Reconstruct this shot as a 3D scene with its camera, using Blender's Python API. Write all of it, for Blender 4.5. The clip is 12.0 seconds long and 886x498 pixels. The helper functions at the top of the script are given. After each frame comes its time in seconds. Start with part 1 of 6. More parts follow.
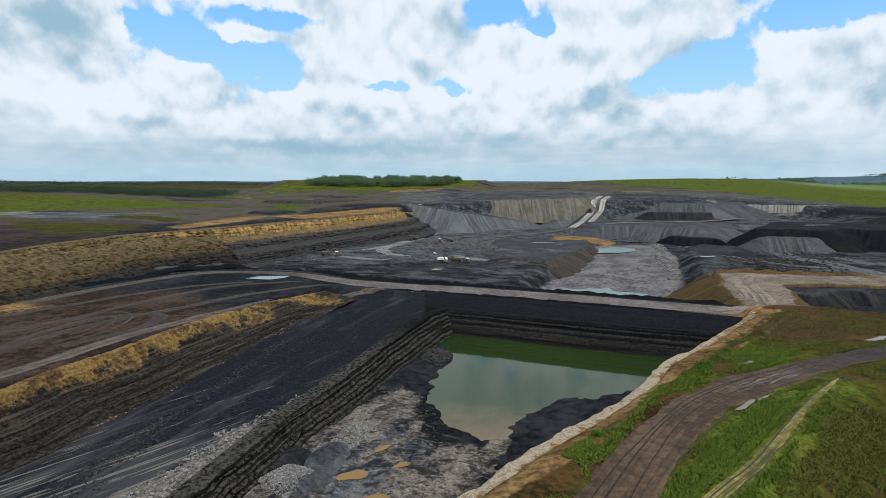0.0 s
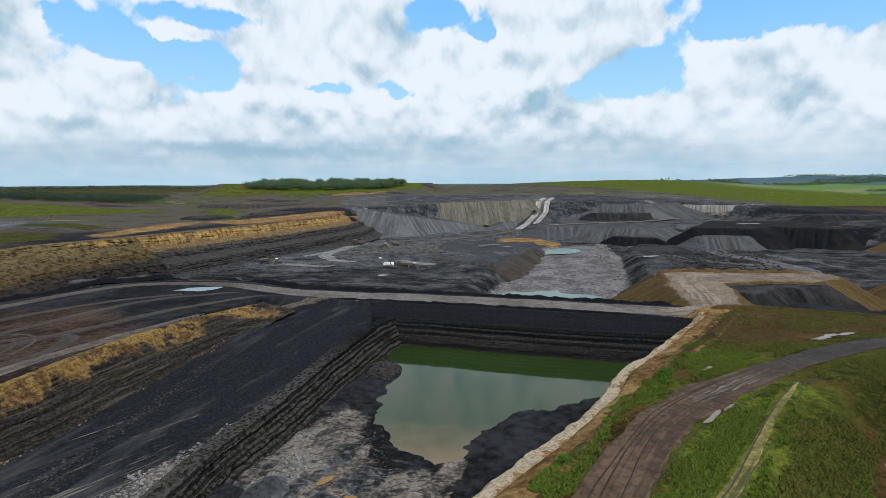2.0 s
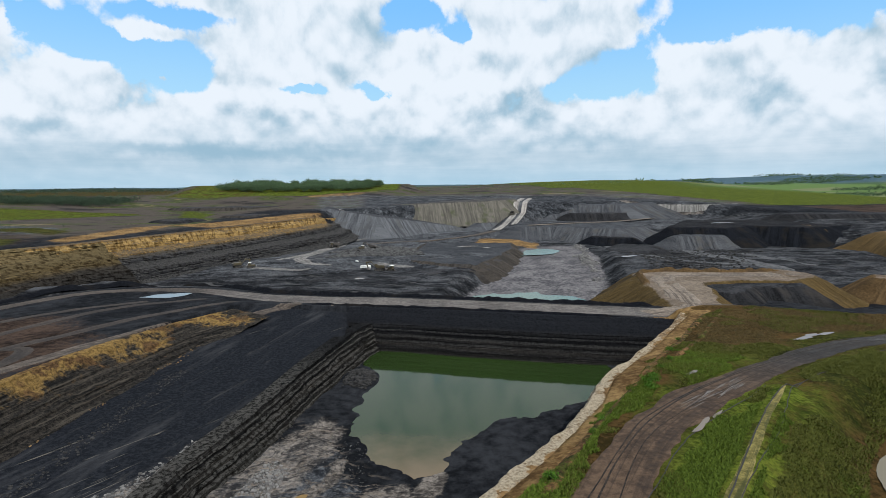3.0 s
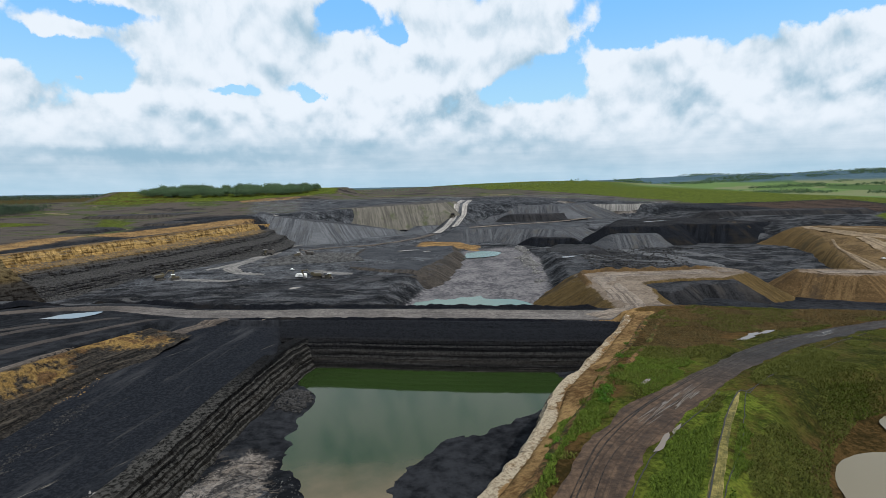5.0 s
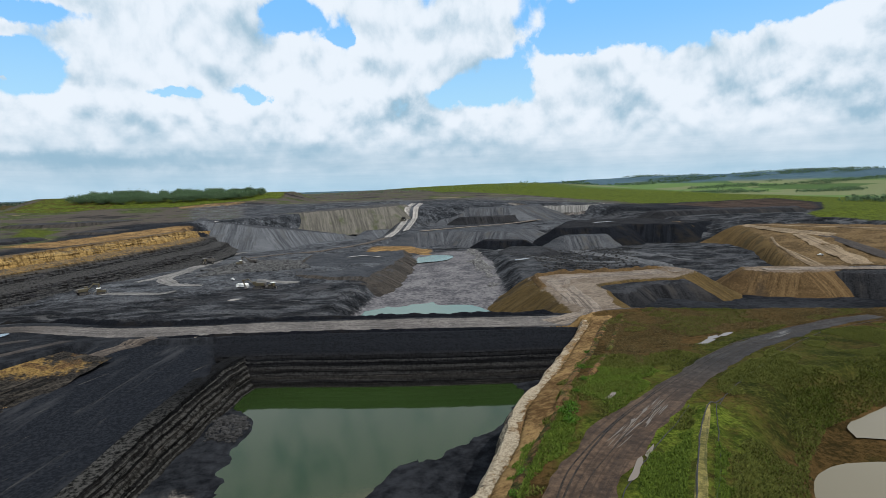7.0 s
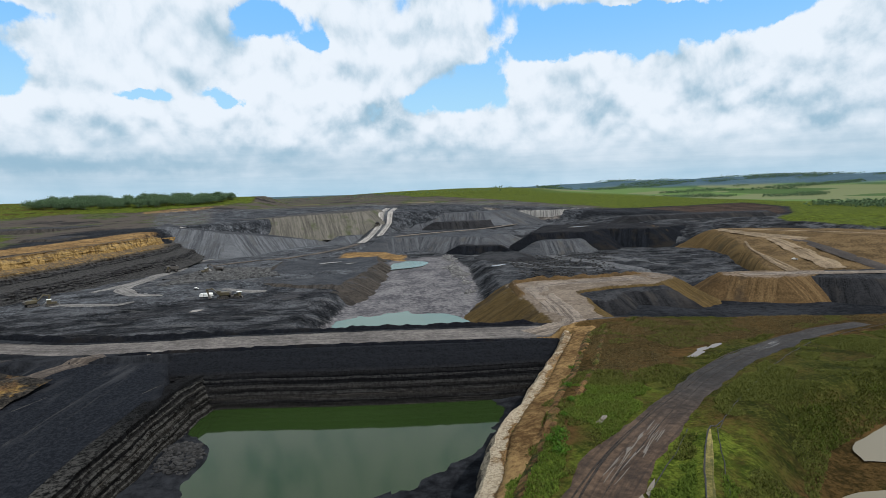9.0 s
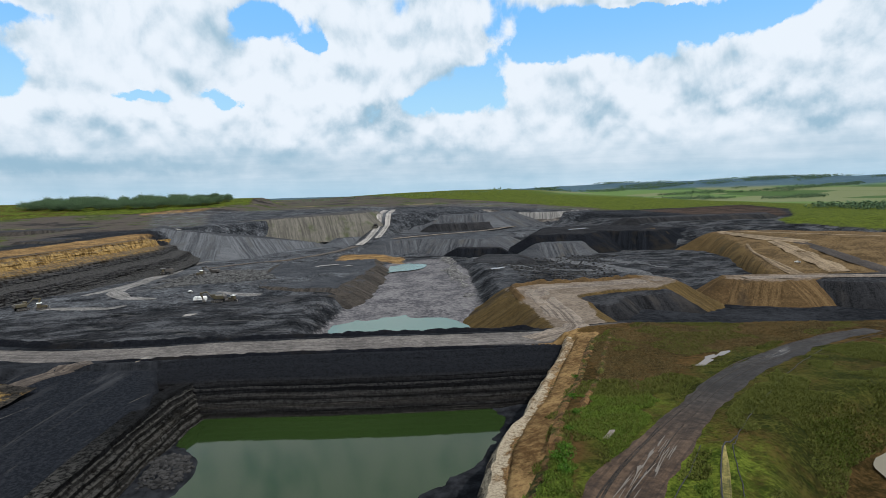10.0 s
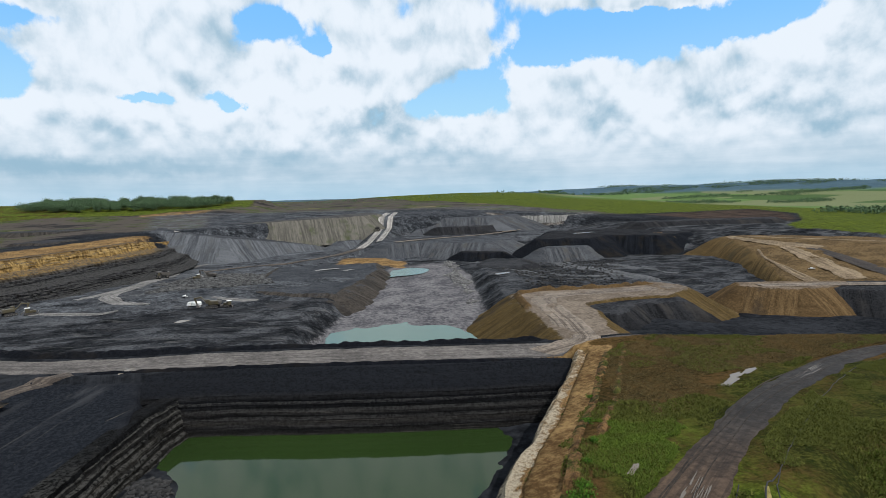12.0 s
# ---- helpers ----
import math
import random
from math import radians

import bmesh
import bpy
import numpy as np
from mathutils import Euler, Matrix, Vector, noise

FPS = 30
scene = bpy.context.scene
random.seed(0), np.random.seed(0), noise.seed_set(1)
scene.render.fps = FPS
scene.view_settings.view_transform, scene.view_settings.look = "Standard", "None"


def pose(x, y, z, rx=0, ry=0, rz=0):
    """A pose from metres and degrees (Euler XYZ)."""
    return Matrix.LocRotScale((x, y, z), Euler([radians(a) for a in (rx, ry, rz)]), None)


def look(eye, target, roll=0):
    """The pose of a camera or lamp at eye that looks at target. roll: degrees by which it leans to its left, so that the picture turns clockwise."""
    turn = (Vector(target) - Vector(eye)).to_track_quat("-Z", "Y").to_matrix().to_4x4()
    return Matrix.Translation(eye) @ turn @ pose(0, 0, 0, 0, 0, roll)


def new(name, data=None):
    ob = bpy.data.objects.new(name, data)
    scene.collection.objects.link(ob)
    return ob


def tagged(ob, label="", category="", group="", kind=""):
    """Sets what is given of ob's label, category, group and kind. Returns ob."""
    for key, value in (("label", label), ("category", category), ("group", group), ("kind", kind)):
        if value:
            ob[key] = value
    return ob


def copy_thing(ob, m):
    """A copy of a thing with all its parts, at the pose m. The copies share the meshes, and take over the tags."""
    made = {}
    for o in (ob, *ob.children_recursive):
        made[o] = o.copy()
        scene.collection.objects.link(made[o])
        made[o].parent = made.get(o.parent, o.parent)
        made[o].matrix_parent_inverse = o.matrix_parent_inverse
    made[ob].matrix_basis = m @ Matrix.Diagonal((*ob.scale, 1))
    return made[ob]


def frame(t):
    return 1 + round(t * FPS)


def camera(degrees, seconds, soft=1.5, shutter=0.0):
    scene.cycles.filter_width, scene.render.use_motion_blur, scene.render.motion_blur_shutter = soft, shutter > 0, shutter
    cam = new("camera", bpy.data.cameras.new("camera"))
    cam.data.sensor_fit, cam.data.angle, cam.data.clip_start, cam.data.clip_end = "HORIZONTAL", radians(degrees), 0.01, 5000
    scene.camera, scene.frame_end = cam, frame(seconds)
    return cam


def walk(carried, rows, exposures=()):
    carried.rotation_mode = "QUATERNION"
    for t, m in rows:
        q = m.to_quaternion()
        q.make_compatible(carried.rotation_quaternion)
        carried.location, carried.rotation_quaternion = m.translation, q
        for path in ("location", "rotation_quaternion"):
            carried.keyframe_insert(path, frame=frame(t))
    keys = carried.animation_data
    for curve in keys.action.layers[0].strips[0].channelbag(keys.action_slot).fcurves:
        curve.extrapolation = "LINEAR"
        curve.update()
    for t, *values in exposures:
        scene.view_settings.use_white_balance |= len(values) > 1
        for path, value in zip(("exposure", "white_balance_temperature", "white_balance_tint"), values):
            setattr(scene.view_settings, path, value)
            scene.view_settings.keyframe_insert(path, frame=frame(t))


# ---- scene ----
cam = camera(79.06, 12.0, soft=0.8)
EYE = 65.0  # metres over the haul road, whose surface is z = 0
# seconds, x, y, z from the first eye, degrees turned right, degrees up, degrees of roll
ROWS = [
    (0.0, 0.02, 0.01, 0.05, 0.048, -7.219, 0.049),
    (0.5, 0.05, 3.51, 0.00, 0.848, -7.146, -0.035),
    (1.0, -0.19, 6.92, -0.09, 2.475, -7.073, -0.100),
    (1.5, -0.18, 10.26, -0.15, 4.267, -7.000, -0.206),
    (2.0, -0.03, 13.83, -0.17, 5.849, -6.945, -0.295),
    (2.5, 0.28, 17.34, -0.25, 7.107, -6.880, -0.409),
    (3.0, 0.92, 20.93, -0.30, 8.205, -6.850, -0.567),
    (5.0, 4.05, 34.58, 0.00, 14.507, -6.698, -1.237),
    (5.5, 5.18, 37.95, -0.16, 16.039, -6.666, -1.399),
    (6.0, 6.47, 41.59, -0.23, 17.797, -6.646, -1.565),
    (6.5, 7.78, 45.15, -0.33, 18.968, -6.590, -1.698),
    (7.0, 9.10, 48.56, -0.40, 19.655, -6.501, -1.779),
    (9.0, 14.12, 61.71, -0.54, 22.343, -6.095, -1.774),
    (9.5, 15.32, 64.73, -0.45, 22.576, -5.993, -1.734),
    (10.0, 16.69, 68.10, -0.48, 22.510, -5.917, -1.702),
    (10.5, 17.94, 71.31, -0.43, 22.423, -5.847, -1.617),
    (11.0, 19.29, 74.57, -0.46, 22.358, -5.747, -1.563),
    (11.5, 20.65, 77.77, -0.46, 22.272, -5.681, -1.514),
    (12.0, 21.90, 80.95, -0.39, 22.238, -5.619, -1.469),
]
walk(cam, [(t, pose(x, y, EYE + z, 90 + pitch, 0, -yaw) @ pose(0, 0, 0, 0, 0, roll)) for t, x, y, z, yaw, pitch, roll in ROWS])
scene.view_settings.exposure = 0.0

# ---- world, sun ----
SUN_EL, SUN_AZ = 54.0, 148.0  # degrees; azimuth clockwise from ahead (+y)
sun = new("sun", bpy.data.lights.new("sun", "SUN"))
sun.data.energy, sun.data.angle, sun.data.color = 3.5, radians(1.0), (1.0, 0.985, 0.955)
_az, _el = radians(SUN_AZ), radians(SUN_EL)
sun.matrix_world = look((math.sin(_az) * math.cos(_el) * 100, math.cos(_az) * math.cos(_el) * 100, math.sin(_el) * 100), (0, 0, 0))


class Net:
    """A thin layer over a node tree."""

    def __init__(self, tree):
        self.t = tree
        tree.nodes.clear()

    def n(self, kind, props=None, **ins):
        nd = self.t.nodes.new(kind)
        for k, v in (props or {}).items():
            setattr(nd, k, v)
        for k, v in ins.items():
            k = k.replace("_", " ")
            s = nd.inputs[int(k[1:])] if k[0] == "i" and k[1:].isdigit() else nd.inputs[k]
            if hasattr(v, "is_linked") or isinstance(v, bpy.types.NodeSocket):
                self.t.links.new(v, s)
            else:
                s.default_value = v
        return nd

    def m(self, op, a, b=0.0, c=0.0, clamp=False):
        nd = self.n("ShaderNodeMath", {"operation": op, "use_clamp": clamp}, i0=a, i1=b, i2=c)
        return nd.outputs[0]

    def noise(self, vec, scale, detail=4.0, rough=0.55, dist=0.0):
        nd = self.n("ShaderNodeTexNoise", None, Vector=vec, Scale=scale, Detail=detail, Roughness=rough, Distortion=dist)
        return nd.outputs[0]

    def mix(self, f, a, b, blend="MIX"):
        nd = self.n("ShaderNodeMix", {"data_type": "RGBA", "blend_type": blend})
        for s, v in ((nd.inputs[0], f), (nd.inputs[6], a), (nd.inputs[7], b)):
            if isinstance(v, bpy.types.NodeSocket):
                self.t.links.new(v, s)
            else:
                s.default_value = (*v, 1) if isinstance(v, tuple) and len(v) == 3 else v
        return nd.outputs[2]

    def step(self, v, lo, hi):
        nd = self.n("ShaderNodeMapRange", {"interpolation_type": "SMOOTHSTEP"}, i0=v, i1=lo, i2=hi, i3=0.0, i4=1.0)
        return nd.outputs[0]

    def scaled(self, vec, x, y, z):
        return self.n("ShaderNodeMapping", None, Vector=vec, Scale=(x, y, z)).outputs[0]


world = bpy.data.worlds.new("sky")
scene.world = world
world.use_nodes = True
w = Net(world.node_tree)
way = w.n("ShaderNodeTexCoord").outputs["Generated"]
sep = w.n("ShaderNodeSeparateXYZ", None, Vector=way)
dx, dy, dz = sep.outputs
sky = w.n("ShaderNodeTexSky", {"sky_type": "NISHITA", "sun_disc": False, "sun_elevation": _el, "sun_rotation": _az, "air_density": 1.0, "dust_density": 0.6, "ozone_density": 1.5})
az = w.m("MULTIPLY", w.m("ARCTAN2", dx, dy), 57.2958)
el = w.m("MULTIPLY", w.m("ARCSINE", dz), 57.2958)
# banks of cloud (+) and open blue (-): azimuth, elevation, half widths, weight
BLUE = [(-21.0, 12.0, 5.2, 1.7, 1.3), (-25.8, 13.2, 2.6, 1.0, 0.9), (-17.6, 10.0, 2.2, 1.5, 1.1), (-17.0, 15.2, 4.0, 0.8, 0.9), (-5.5, 9.6, 1.9, 0.45, 1.1), (1.0, 9.5, 1.2, 0.8, 1.2), (5.2, 16.7, 2.8, 1.1, 1.1),
        (10.4, 15.2, 2.0, 0.8, 1.1), (24.0, 9.5, 4.2, 1.3, 0.95), (27.2, 11.3, 2.4, 1.2, 0.9), (20.5, 9.7, 2.0, 0.5, 0.5), (33.0, 13.8, 3.2, 1.1, 0.9), (37.0, 15.6, 5.5, 1.9, 1.2), (45.5, 15.0, 6.5, 1.9, 1.2), (53.0, 14.6, 3.2, 1.2, 0.9), (-28.7, 13.9, 1.1, 0.9, 0.8)]
BANK = [(-24.8, 10.2, 3.0, 1.5, 0.5), (-19.8, 13.7, 3.0, 0.5, 0.7), (-18.4, 9.4, 0.9, 0.35, 0.9), (-36, 13, 6, 4, 0.6), (18, 13.6, 6.5, 2.2, 0.5), (25, 14.8, 3.2, 1.1, 0.6), (-4, 12.6, 8, 1.9, 0.45), (12.6, 16.8, 1.1, 1.2, 0.8),
        (33.0, 10.0, 4.0, 1.6, 0.4), (43, 10.0, 8, 2.0, 0.45), (58, 12.0, 4.5, 2.6, 0.6), (41.0, 17.6, 2.2, 0.7, 1.3), (47.0, 17.4, 2.4, 0.6, 1.0), (0, 2.0, 400, 5.0, 0.5), (0, 60, 400, 30, 0.25)]
# shaded undersides (-) and sunlit heads (+)
TONE = [(-28.3, 5.3, 3.2, 0.75, -0.55), (-34.5, 13.4, 4.0, 1.3, -0.50), (15.4, 7.8, 3.4, 1.3, -0.42), (12.0, 12.2, 4.0, 0.8, -0.25), (-6.0, 3.3, 9.0, 0.8, -0.38), (18.6, 15.4, 1.6, 0.9, -0.35), (39.4, 7.9, 2.4, 0.9, -0.40), (50.5, 6.9, 4.0, 0.6, -0.30),
        (57.8, 5.3, 1.5, 0.7, -0.55), (22.0, 4.2, 7.0, 0.7, -0.35), (-18.0, 3.6, 7.0, 0.6, -0.30), (58.5, 12.0, 3.5, 0.8, -0.25), (-9.0, 6.4, 5.0, 0.8, -0.25), (5.0, 4.6, 5.0, 0.6, -0.25), (2.0, 16.9, 9.0, 0.8, -0.2),
        (-24.6, 11.2, 2.6, 0.9, 0.40), (24.0, 14.6, 3.4, 1.1, 0.35), (15.0, 13.9, 4.0, 1.1, 0.25), (-12.5, 8.9, 3.2, 0.9, 0.35), (-7.6, 8.9, 2.2, 0.8, 0.35), (-1.0, 8.6, 2.2, 1.0, 0.30), (40.0, 9.7, 7.0, 0.9, 0.25), (12.6, 16.9, 1.2, 1.0, 0.40), (-36.0, 8.0, 4.0, 1.2, 0.25),
        (-4.0, 12.6, 6.0, 1.3, 0.25), (57.0, 14.2, 4.0, 1.0, 0.3), (8.0, 10.2, 4.0, 0.9, 0.2)]
swirl = w.n("ShaderNodeTexNoise", None, Vector=way, Scale=22.0, Detail=5.0, Roughness=0.6).outputs["Color"]
spot = w.n("ShaderNodeVectorMath", {"operation": "MULTIPLY_ADD"}, i0=w.n("ShaderNodeVectorMath", {"operation": "SUBTRACT"}, i0=swirl, i1=(0.5, 0.5, 0.5)).outputs[0], i1=(5.0, 2.6, 0.0), i2=w.n("ShaderNodeCombineXYZ", None, X=az, Y=el).outputs[0]).outputs[0]


def blobs(rows, start):
    """Sum of soft ellipses on the sky's dome."""
    total = start
    for a, e, ra, re_, wt in rows:
        d = w.n("ShaderNodeVectorMath", {"operation": "MULTIPLY_ADD"}, i0=spot, i1=(1 / ra, 1 / re_, 0.0), i2=(-a / ra, -e / re_, 0.0)).outputs[0]
        q = w.n("ShaderNodeVectorMath", {"operation": "DOT_PRODUCT"}, i0=d, i1=d).outputs["Value"]
        total = w.m("MULTIPLY_ADD", w.m("POWER", 0.42, q), wt, total)
    return total


climb = w.m("MULTIPLY", w.m("LOGARITHM", w.m("ADD", w.m("MAXIMUM", dz, 0.0), 0.16), 2.71828), 0.30)


def puffs(lift):
    """Heaped cloud: soft noise with rounded knobs on it."""
    v = w.n("ShaderNodeCombineXYZ", None, X=dx, Y=dy, Z=w.m("ADD", climb, lift)).outputs[0]
    soft_ = w.noise(v, 7.5, 10.0, 0.56, 0.15)
    warp = w.n("ShaderNodeVectorMath", {"operation": "MULTIPLY_ADD"}, i0=w.n("ShaderNodeTexNoise", None, Vector=v, Scale=14.0, Detail=5.0).outputs["Color"], i1=(0.07, 0.07, 0.07), i2=v).outputs[0]
    knob = w.n("ShaderNodeTexVoronoi", {"feature": "SMOOTH_F1"}, Vector=warp, Scale=24.0, Smoothness=0.35).outputs["Distance"]
    return w.m("ADD", w.m("SUBTRACT", soft_, 0.5), w.m("MULTIPLY", w.m("SUBTRACT", 0.4, knob), 0.20))


puff, puff2, puff3 = puffs(0.0), puffs(0.022), puffs(0.07)
dens = w.m("MULTIPLY_ADD", puff, 2.4, blobs(BANK, blobs([(a, e, ra, re_, -wt) for a, e, ra, re_, wt in BLUE], 0.42)))
cover = w.m("POWER", w.step(dens, -0.04, 0.26), 0.75)
edge_lit = w.m("ADD", w.m("MULTIPLY", w.m("SUBTRACT", puff, puff2), 2.2), w.m("MULTIPLY", w.m("SUBTRACT", puff, puff3), 1.6))
streaks = w.noise(w.n("ShaderNodeCombineXYZ", None, X=w.m("MULTIPLY", az, 0.045), Y=w.m("MULTIPLY", el, 0.55)).outputs[0], 1.0, 7.0, 0.62, 0.3)
low_sky = w.step(el, 7.5, 2.0)
tone = w.m("ADD", blobs(TONE, 0.68), w.m("MULTIPLY", edge_lit, w.m("SUBTRACT", 1.0, w.m("MULTIPLY", low_sky, 0.75))))
tone = w.m("ADD", tone, w.m("MULTIPLY", w.m("SUBTRACT", w.step(dens, 1.3, 0.3), 0.5), 0.30))
tone = w.m("ADD", tone, w.m("MULTIPLY", w.m("MULTIPLY", w.m("SUBTRACT", streaks, 0.5), 0.95), w.m("ADD", 0.05, w.m("MULTIPLY", low_sky, 0.75))))
tone = w.m("SUBTRACT", tone, w.m("MULTIPLY", w.step(el, 9.0, 0.5), 0.30))
cloud = w.mix(w.step(tone, -0.1, 1.02), (3.3, 5.1, 6.5), (8.3, 9.05, 9.9))
blue = w.mix(0.9, sky.outputs[0], w.mix(w.step(el, 5.0, 19.0), (4.5, 7.8, 10.2), (2.2, 5.8, 10.8)))
body = w.mix(cover, blue, cloud)
body = w.mix(w.m("MULTIPLY", w.step(el, 3.0, 0.0), 0.5), body, (4.3, 6.6, 8.3))
back = w.n("ShaderNodeBackground", None, Color=body, Strength=0.1)
w.n("ShaderNodeOutputWorld", None, Surface=back.outputs[0])


# ---- materials ----
def material(name):
    m = bpy.data.materials.new(name)
    m.use_nodes = True
    return m, Net(m.node_tree)


def finish(net, color, rough=0.9, bump=None, strength=0.5, dist=0.3, **more):
    b = net.n("ShaderNodeBsdfPrincipled", None, Base_Color=color, Roughness=rough, **more)
    if bump is not None:
        bn = net.n("ShaderNodeBump", None, Height=bump, Strength=strength, Distance=dist)
        net.t.links.new(bn.outputs[0], b.inputs["Normal"])
    net.n("ShaderNodeOutputMaterial", None, Surface=b.outputs[0])


def place_of(net):
    return net.n("ShaderNodeNewGeometry").outputs["Position"]


def attr(net, name):
    return net.n("ShaderNodeAttribute", {"attribute_name": name}).outputs["Fac"]


COAL_D, COAL_L = (0.0062, 0.0068, 0.0082), (0.025, 0.0265, 0.030)
GREY_D, GREY_L = (0.022, 0.0245, 0.029), (0.116, 0.121, 0.130)
CLAY_D, CLAY_L = (0.085, 0.048, 0.020), (0.26, 0.165, 0.072)
SOIL_D, SOIL_L = (0.014, 0.0095, 0.008), (0.062, 0.042, 0.032)
PALE_D, PALE_L = (0.035, 0.031, 0.028), (0.21, 0.184, 0.162)
GRASS_D, GRASS_L = (0.0120, 0.0150, 0.0040), (0.062, 0.062, 0.0135)
LUSH_D, LUSH_L = (0.024, 0.039, 0.0055), (0.108, 0.132, 0.018)
DRY_D, DRY_L = (0.019, 0.0140, 0.005), (0.076, 0.045, 0.0165)


def two_tone(net, p, dark, light, coarse, fine):
    a = net.noise(p, coarse, 6, 0.62)
    b = net.noise(p, fine, 6, 0.72)
    f = net.step(net.m("ADD", net.m("MULTIPLY", a, 0.42), net.m("MULTIPLY", b, 0.58)), 0.40, 0.61)
    return net.mix(f, dark, light)


def ground_material():
    m, g = material("mine_ground")
    p = place_of(g)
    rough_n = g.noise(p, 0.35, 8, 0.72)
    edge = g.m("ADD", g.m("MULTIPLY", g.m("SUBTRACT", g.noise(p, 0.10, 8, 0.7), 0.5), 1.2), g.m("MULTIPLY", g.m("SUBTRACT", g.noise(p, 0.7, 6, 0.75), 0.5), 1.0))
    col = two_tone(g, p, COAL_D, COAL_L, 0.03, 0.22)
    turned = g.n("ShaderNodeVectorRotate", {"rotation_type": "Z_AXIS"}, Vector=p, Angle=0.40).outputs[0]
    scrape = g.noise(g.scaled(turned, 0.30, 0.032, 0.1), 1.0, 8, 0.7, 0.9)
    smear = g.noise(g.scaled(turned, 0.10, 0.014, 0.1), 1.0, 5, 0.6, 0.8)
    bench = attr(g, "bench")
    nearby = g.m("MULTIPLY", g.step(g.n("ShaderNodeSeparateXYZ", None, Vector=p).outputs[1], 215.0, 110.0), 0.15)  # scraped bare where the bench is widest
    deck = g.mix(g.step(g.noise(p, 0.9, 7, 0.75), 0.42, 0.62), (0.0075, 0.0085, 0.0110), (0.0170, 0.0185, 0.0225))
    deck = g.mix(g.m("MULTIPLY", g.step(g.m("ADD", smear, nearby), 0.53, 0.74), 0.75), deck, (0.044, 0.045, 0.048))
    deck = g.mix(g.m("MULTIPLY", g.step(g.m("ADD", scrape, g.m("MULTIPLY", nearby, 0.3)), 0.57, 0.72), 0.42), deck, (0.075, 0.072, 0.068))
    cross = g.noise(g.scaled(g.n("ShaderNodeVectorRotate", {"rotation_type": "Z_AXIS"}, Vector=p, Angle=0.75).outputs[0], 0.55, 0.03, 0.1), 1.0, 5, 0.6, 0.6)
    deck = g.mix(g.m("MULTIPLY", g.step(g.m("ADD", cross, nearby), 0.66, 0.72), 0.8), deck, (0.13, 0.118, 0.10))
    deck = g.mix(g.m("MULTIPLY", g.step(scrape, 0.42, 0.30), 0.7), deck, (0.0065, 0.007, 0.0085))
    col = g.mix(bench, col, deck)
    # worked pit floor: shale spreads, black coal smears and pale tracks
    wk = g.noise(g.scaled(p, 0.55, 1.0, 1.6), 0.05, 11, 0.70, 0.4)
    tracks = g.noise(g.scaled(g.n("ShaderNodeVectorRotate", {"rotation_type": "Z_AXIS"}, Vector=p, Angle=0.3).outputs[0], 0.022, 0.15, 0.2), 1.0, 9, 0.7, 0.7)
    work = g.mix(g.step(wk, 0.47, 0.56), two_tone(g, p, (0.0055, 0.006, 0.0072), (0.027, 0.028, 0.031), 0.06, 0.45), two_tone(g, p, (0.019, 0.0205, 0.0235), (0.078, 0.080, 0.085), 0.06, 0.6))
    work = g.mix(g.m("MULTIPLY", g.step(wk, 0.43, 0.39), 0.85), work, (0.0045, 0.005, 0.006))
    work = g.mix(g.m("MULTIPLY", g.step(tracks, 0.54, 0.64), 0.5), work, (0.115, 0.112, 0.110))
    work = g.mix(g.m("MULTIPLY", g.step(tracks, 0.46, 0.38), 0.6), work, (0.0065, 0.007, 0.0082))
    grain = g.noise(g.scaled(p, 0.16, 0.34, 0.5), 1.0, 9, 0.78)
    work = g.mix(g.m("MULTIPLY", g.step(grain, 0.57, 0.66), 0.42), work, (0.13, 0.127, 0.124))
    work = g.mix(g.m("MULTIPLY", g.step(grain, 0.43, 0.36), 0.6), work, (0.006, 0.0063, 0.007))
    col = g.mix(g.step(g.m("ADD", attr(g, "work"), g.m("MULTIPLY", edge, 0.4)), 0.4, 0.6), col, work)
    # patchwork of turned ground, scrub and bare clay on the far land
    pw = g.noise(g.scaled(p, 0.45, 1.0, 1.0), 0.018, 9, 0.66)
    wild = g.mix(g.step(pw, 0.40, 0.46), (0.024, 0.022, 0.0215), (0.064, 0.054, 0.046))
    wild = g.mix(g.m("MULTIPLY", g.step(pw, 0.525, 0.56), 0.9), wild, two_tone(g, p, (0.022, 0.030, 0.010), (0.060, 0.078, 0.024), 0.05, 0.3))
    wild = g.mix(g.m("MULTIPLY", g.step(pw, 0.61, 0.63), 0.8), wild, (0.16, 0.118, 0.074))
    wild = g.mix(g.step(pw, 0.66, 0.69), wild, (0.095, 0.092, 0.092))
    col = g.mix(g.step(g.m("ADD", attr(g, "wild"), g.m("MULTIPLY", edge, 0.5)), 0.35, 0.65), col, wild)
    for name, dark, light, c, f in (("grey", GREY_D, GREY_L, 0.03, 0.4), ("slab", (0.052, 0.050, 0.056), (0.155, 0.147, 0.148), 0.05, 0.35), ("pale", PALE_D, PALE_L, 0.06, 0.6), ("soil", SOIL_D, SOIL_L, 0.03, 0.35),
                                    ("clay", CLAY_D, CLAY_L, 0.05, 0.5)):
        f_ = g.step(g.m("ADD", attr(g, name), edge), 0.3, 0.7)
        col = g.mix(f_, col, two_tone(g, p, dark, light, c, f))
    # swirls of scraped mud and coal on the pit floor
    swirl_m = g.noise(g.scaled(p, 0.09, 0.16, 0.2), 1.0, 8, 0.62, 2.6)
    pit_f = attr(g, "pitfloor")
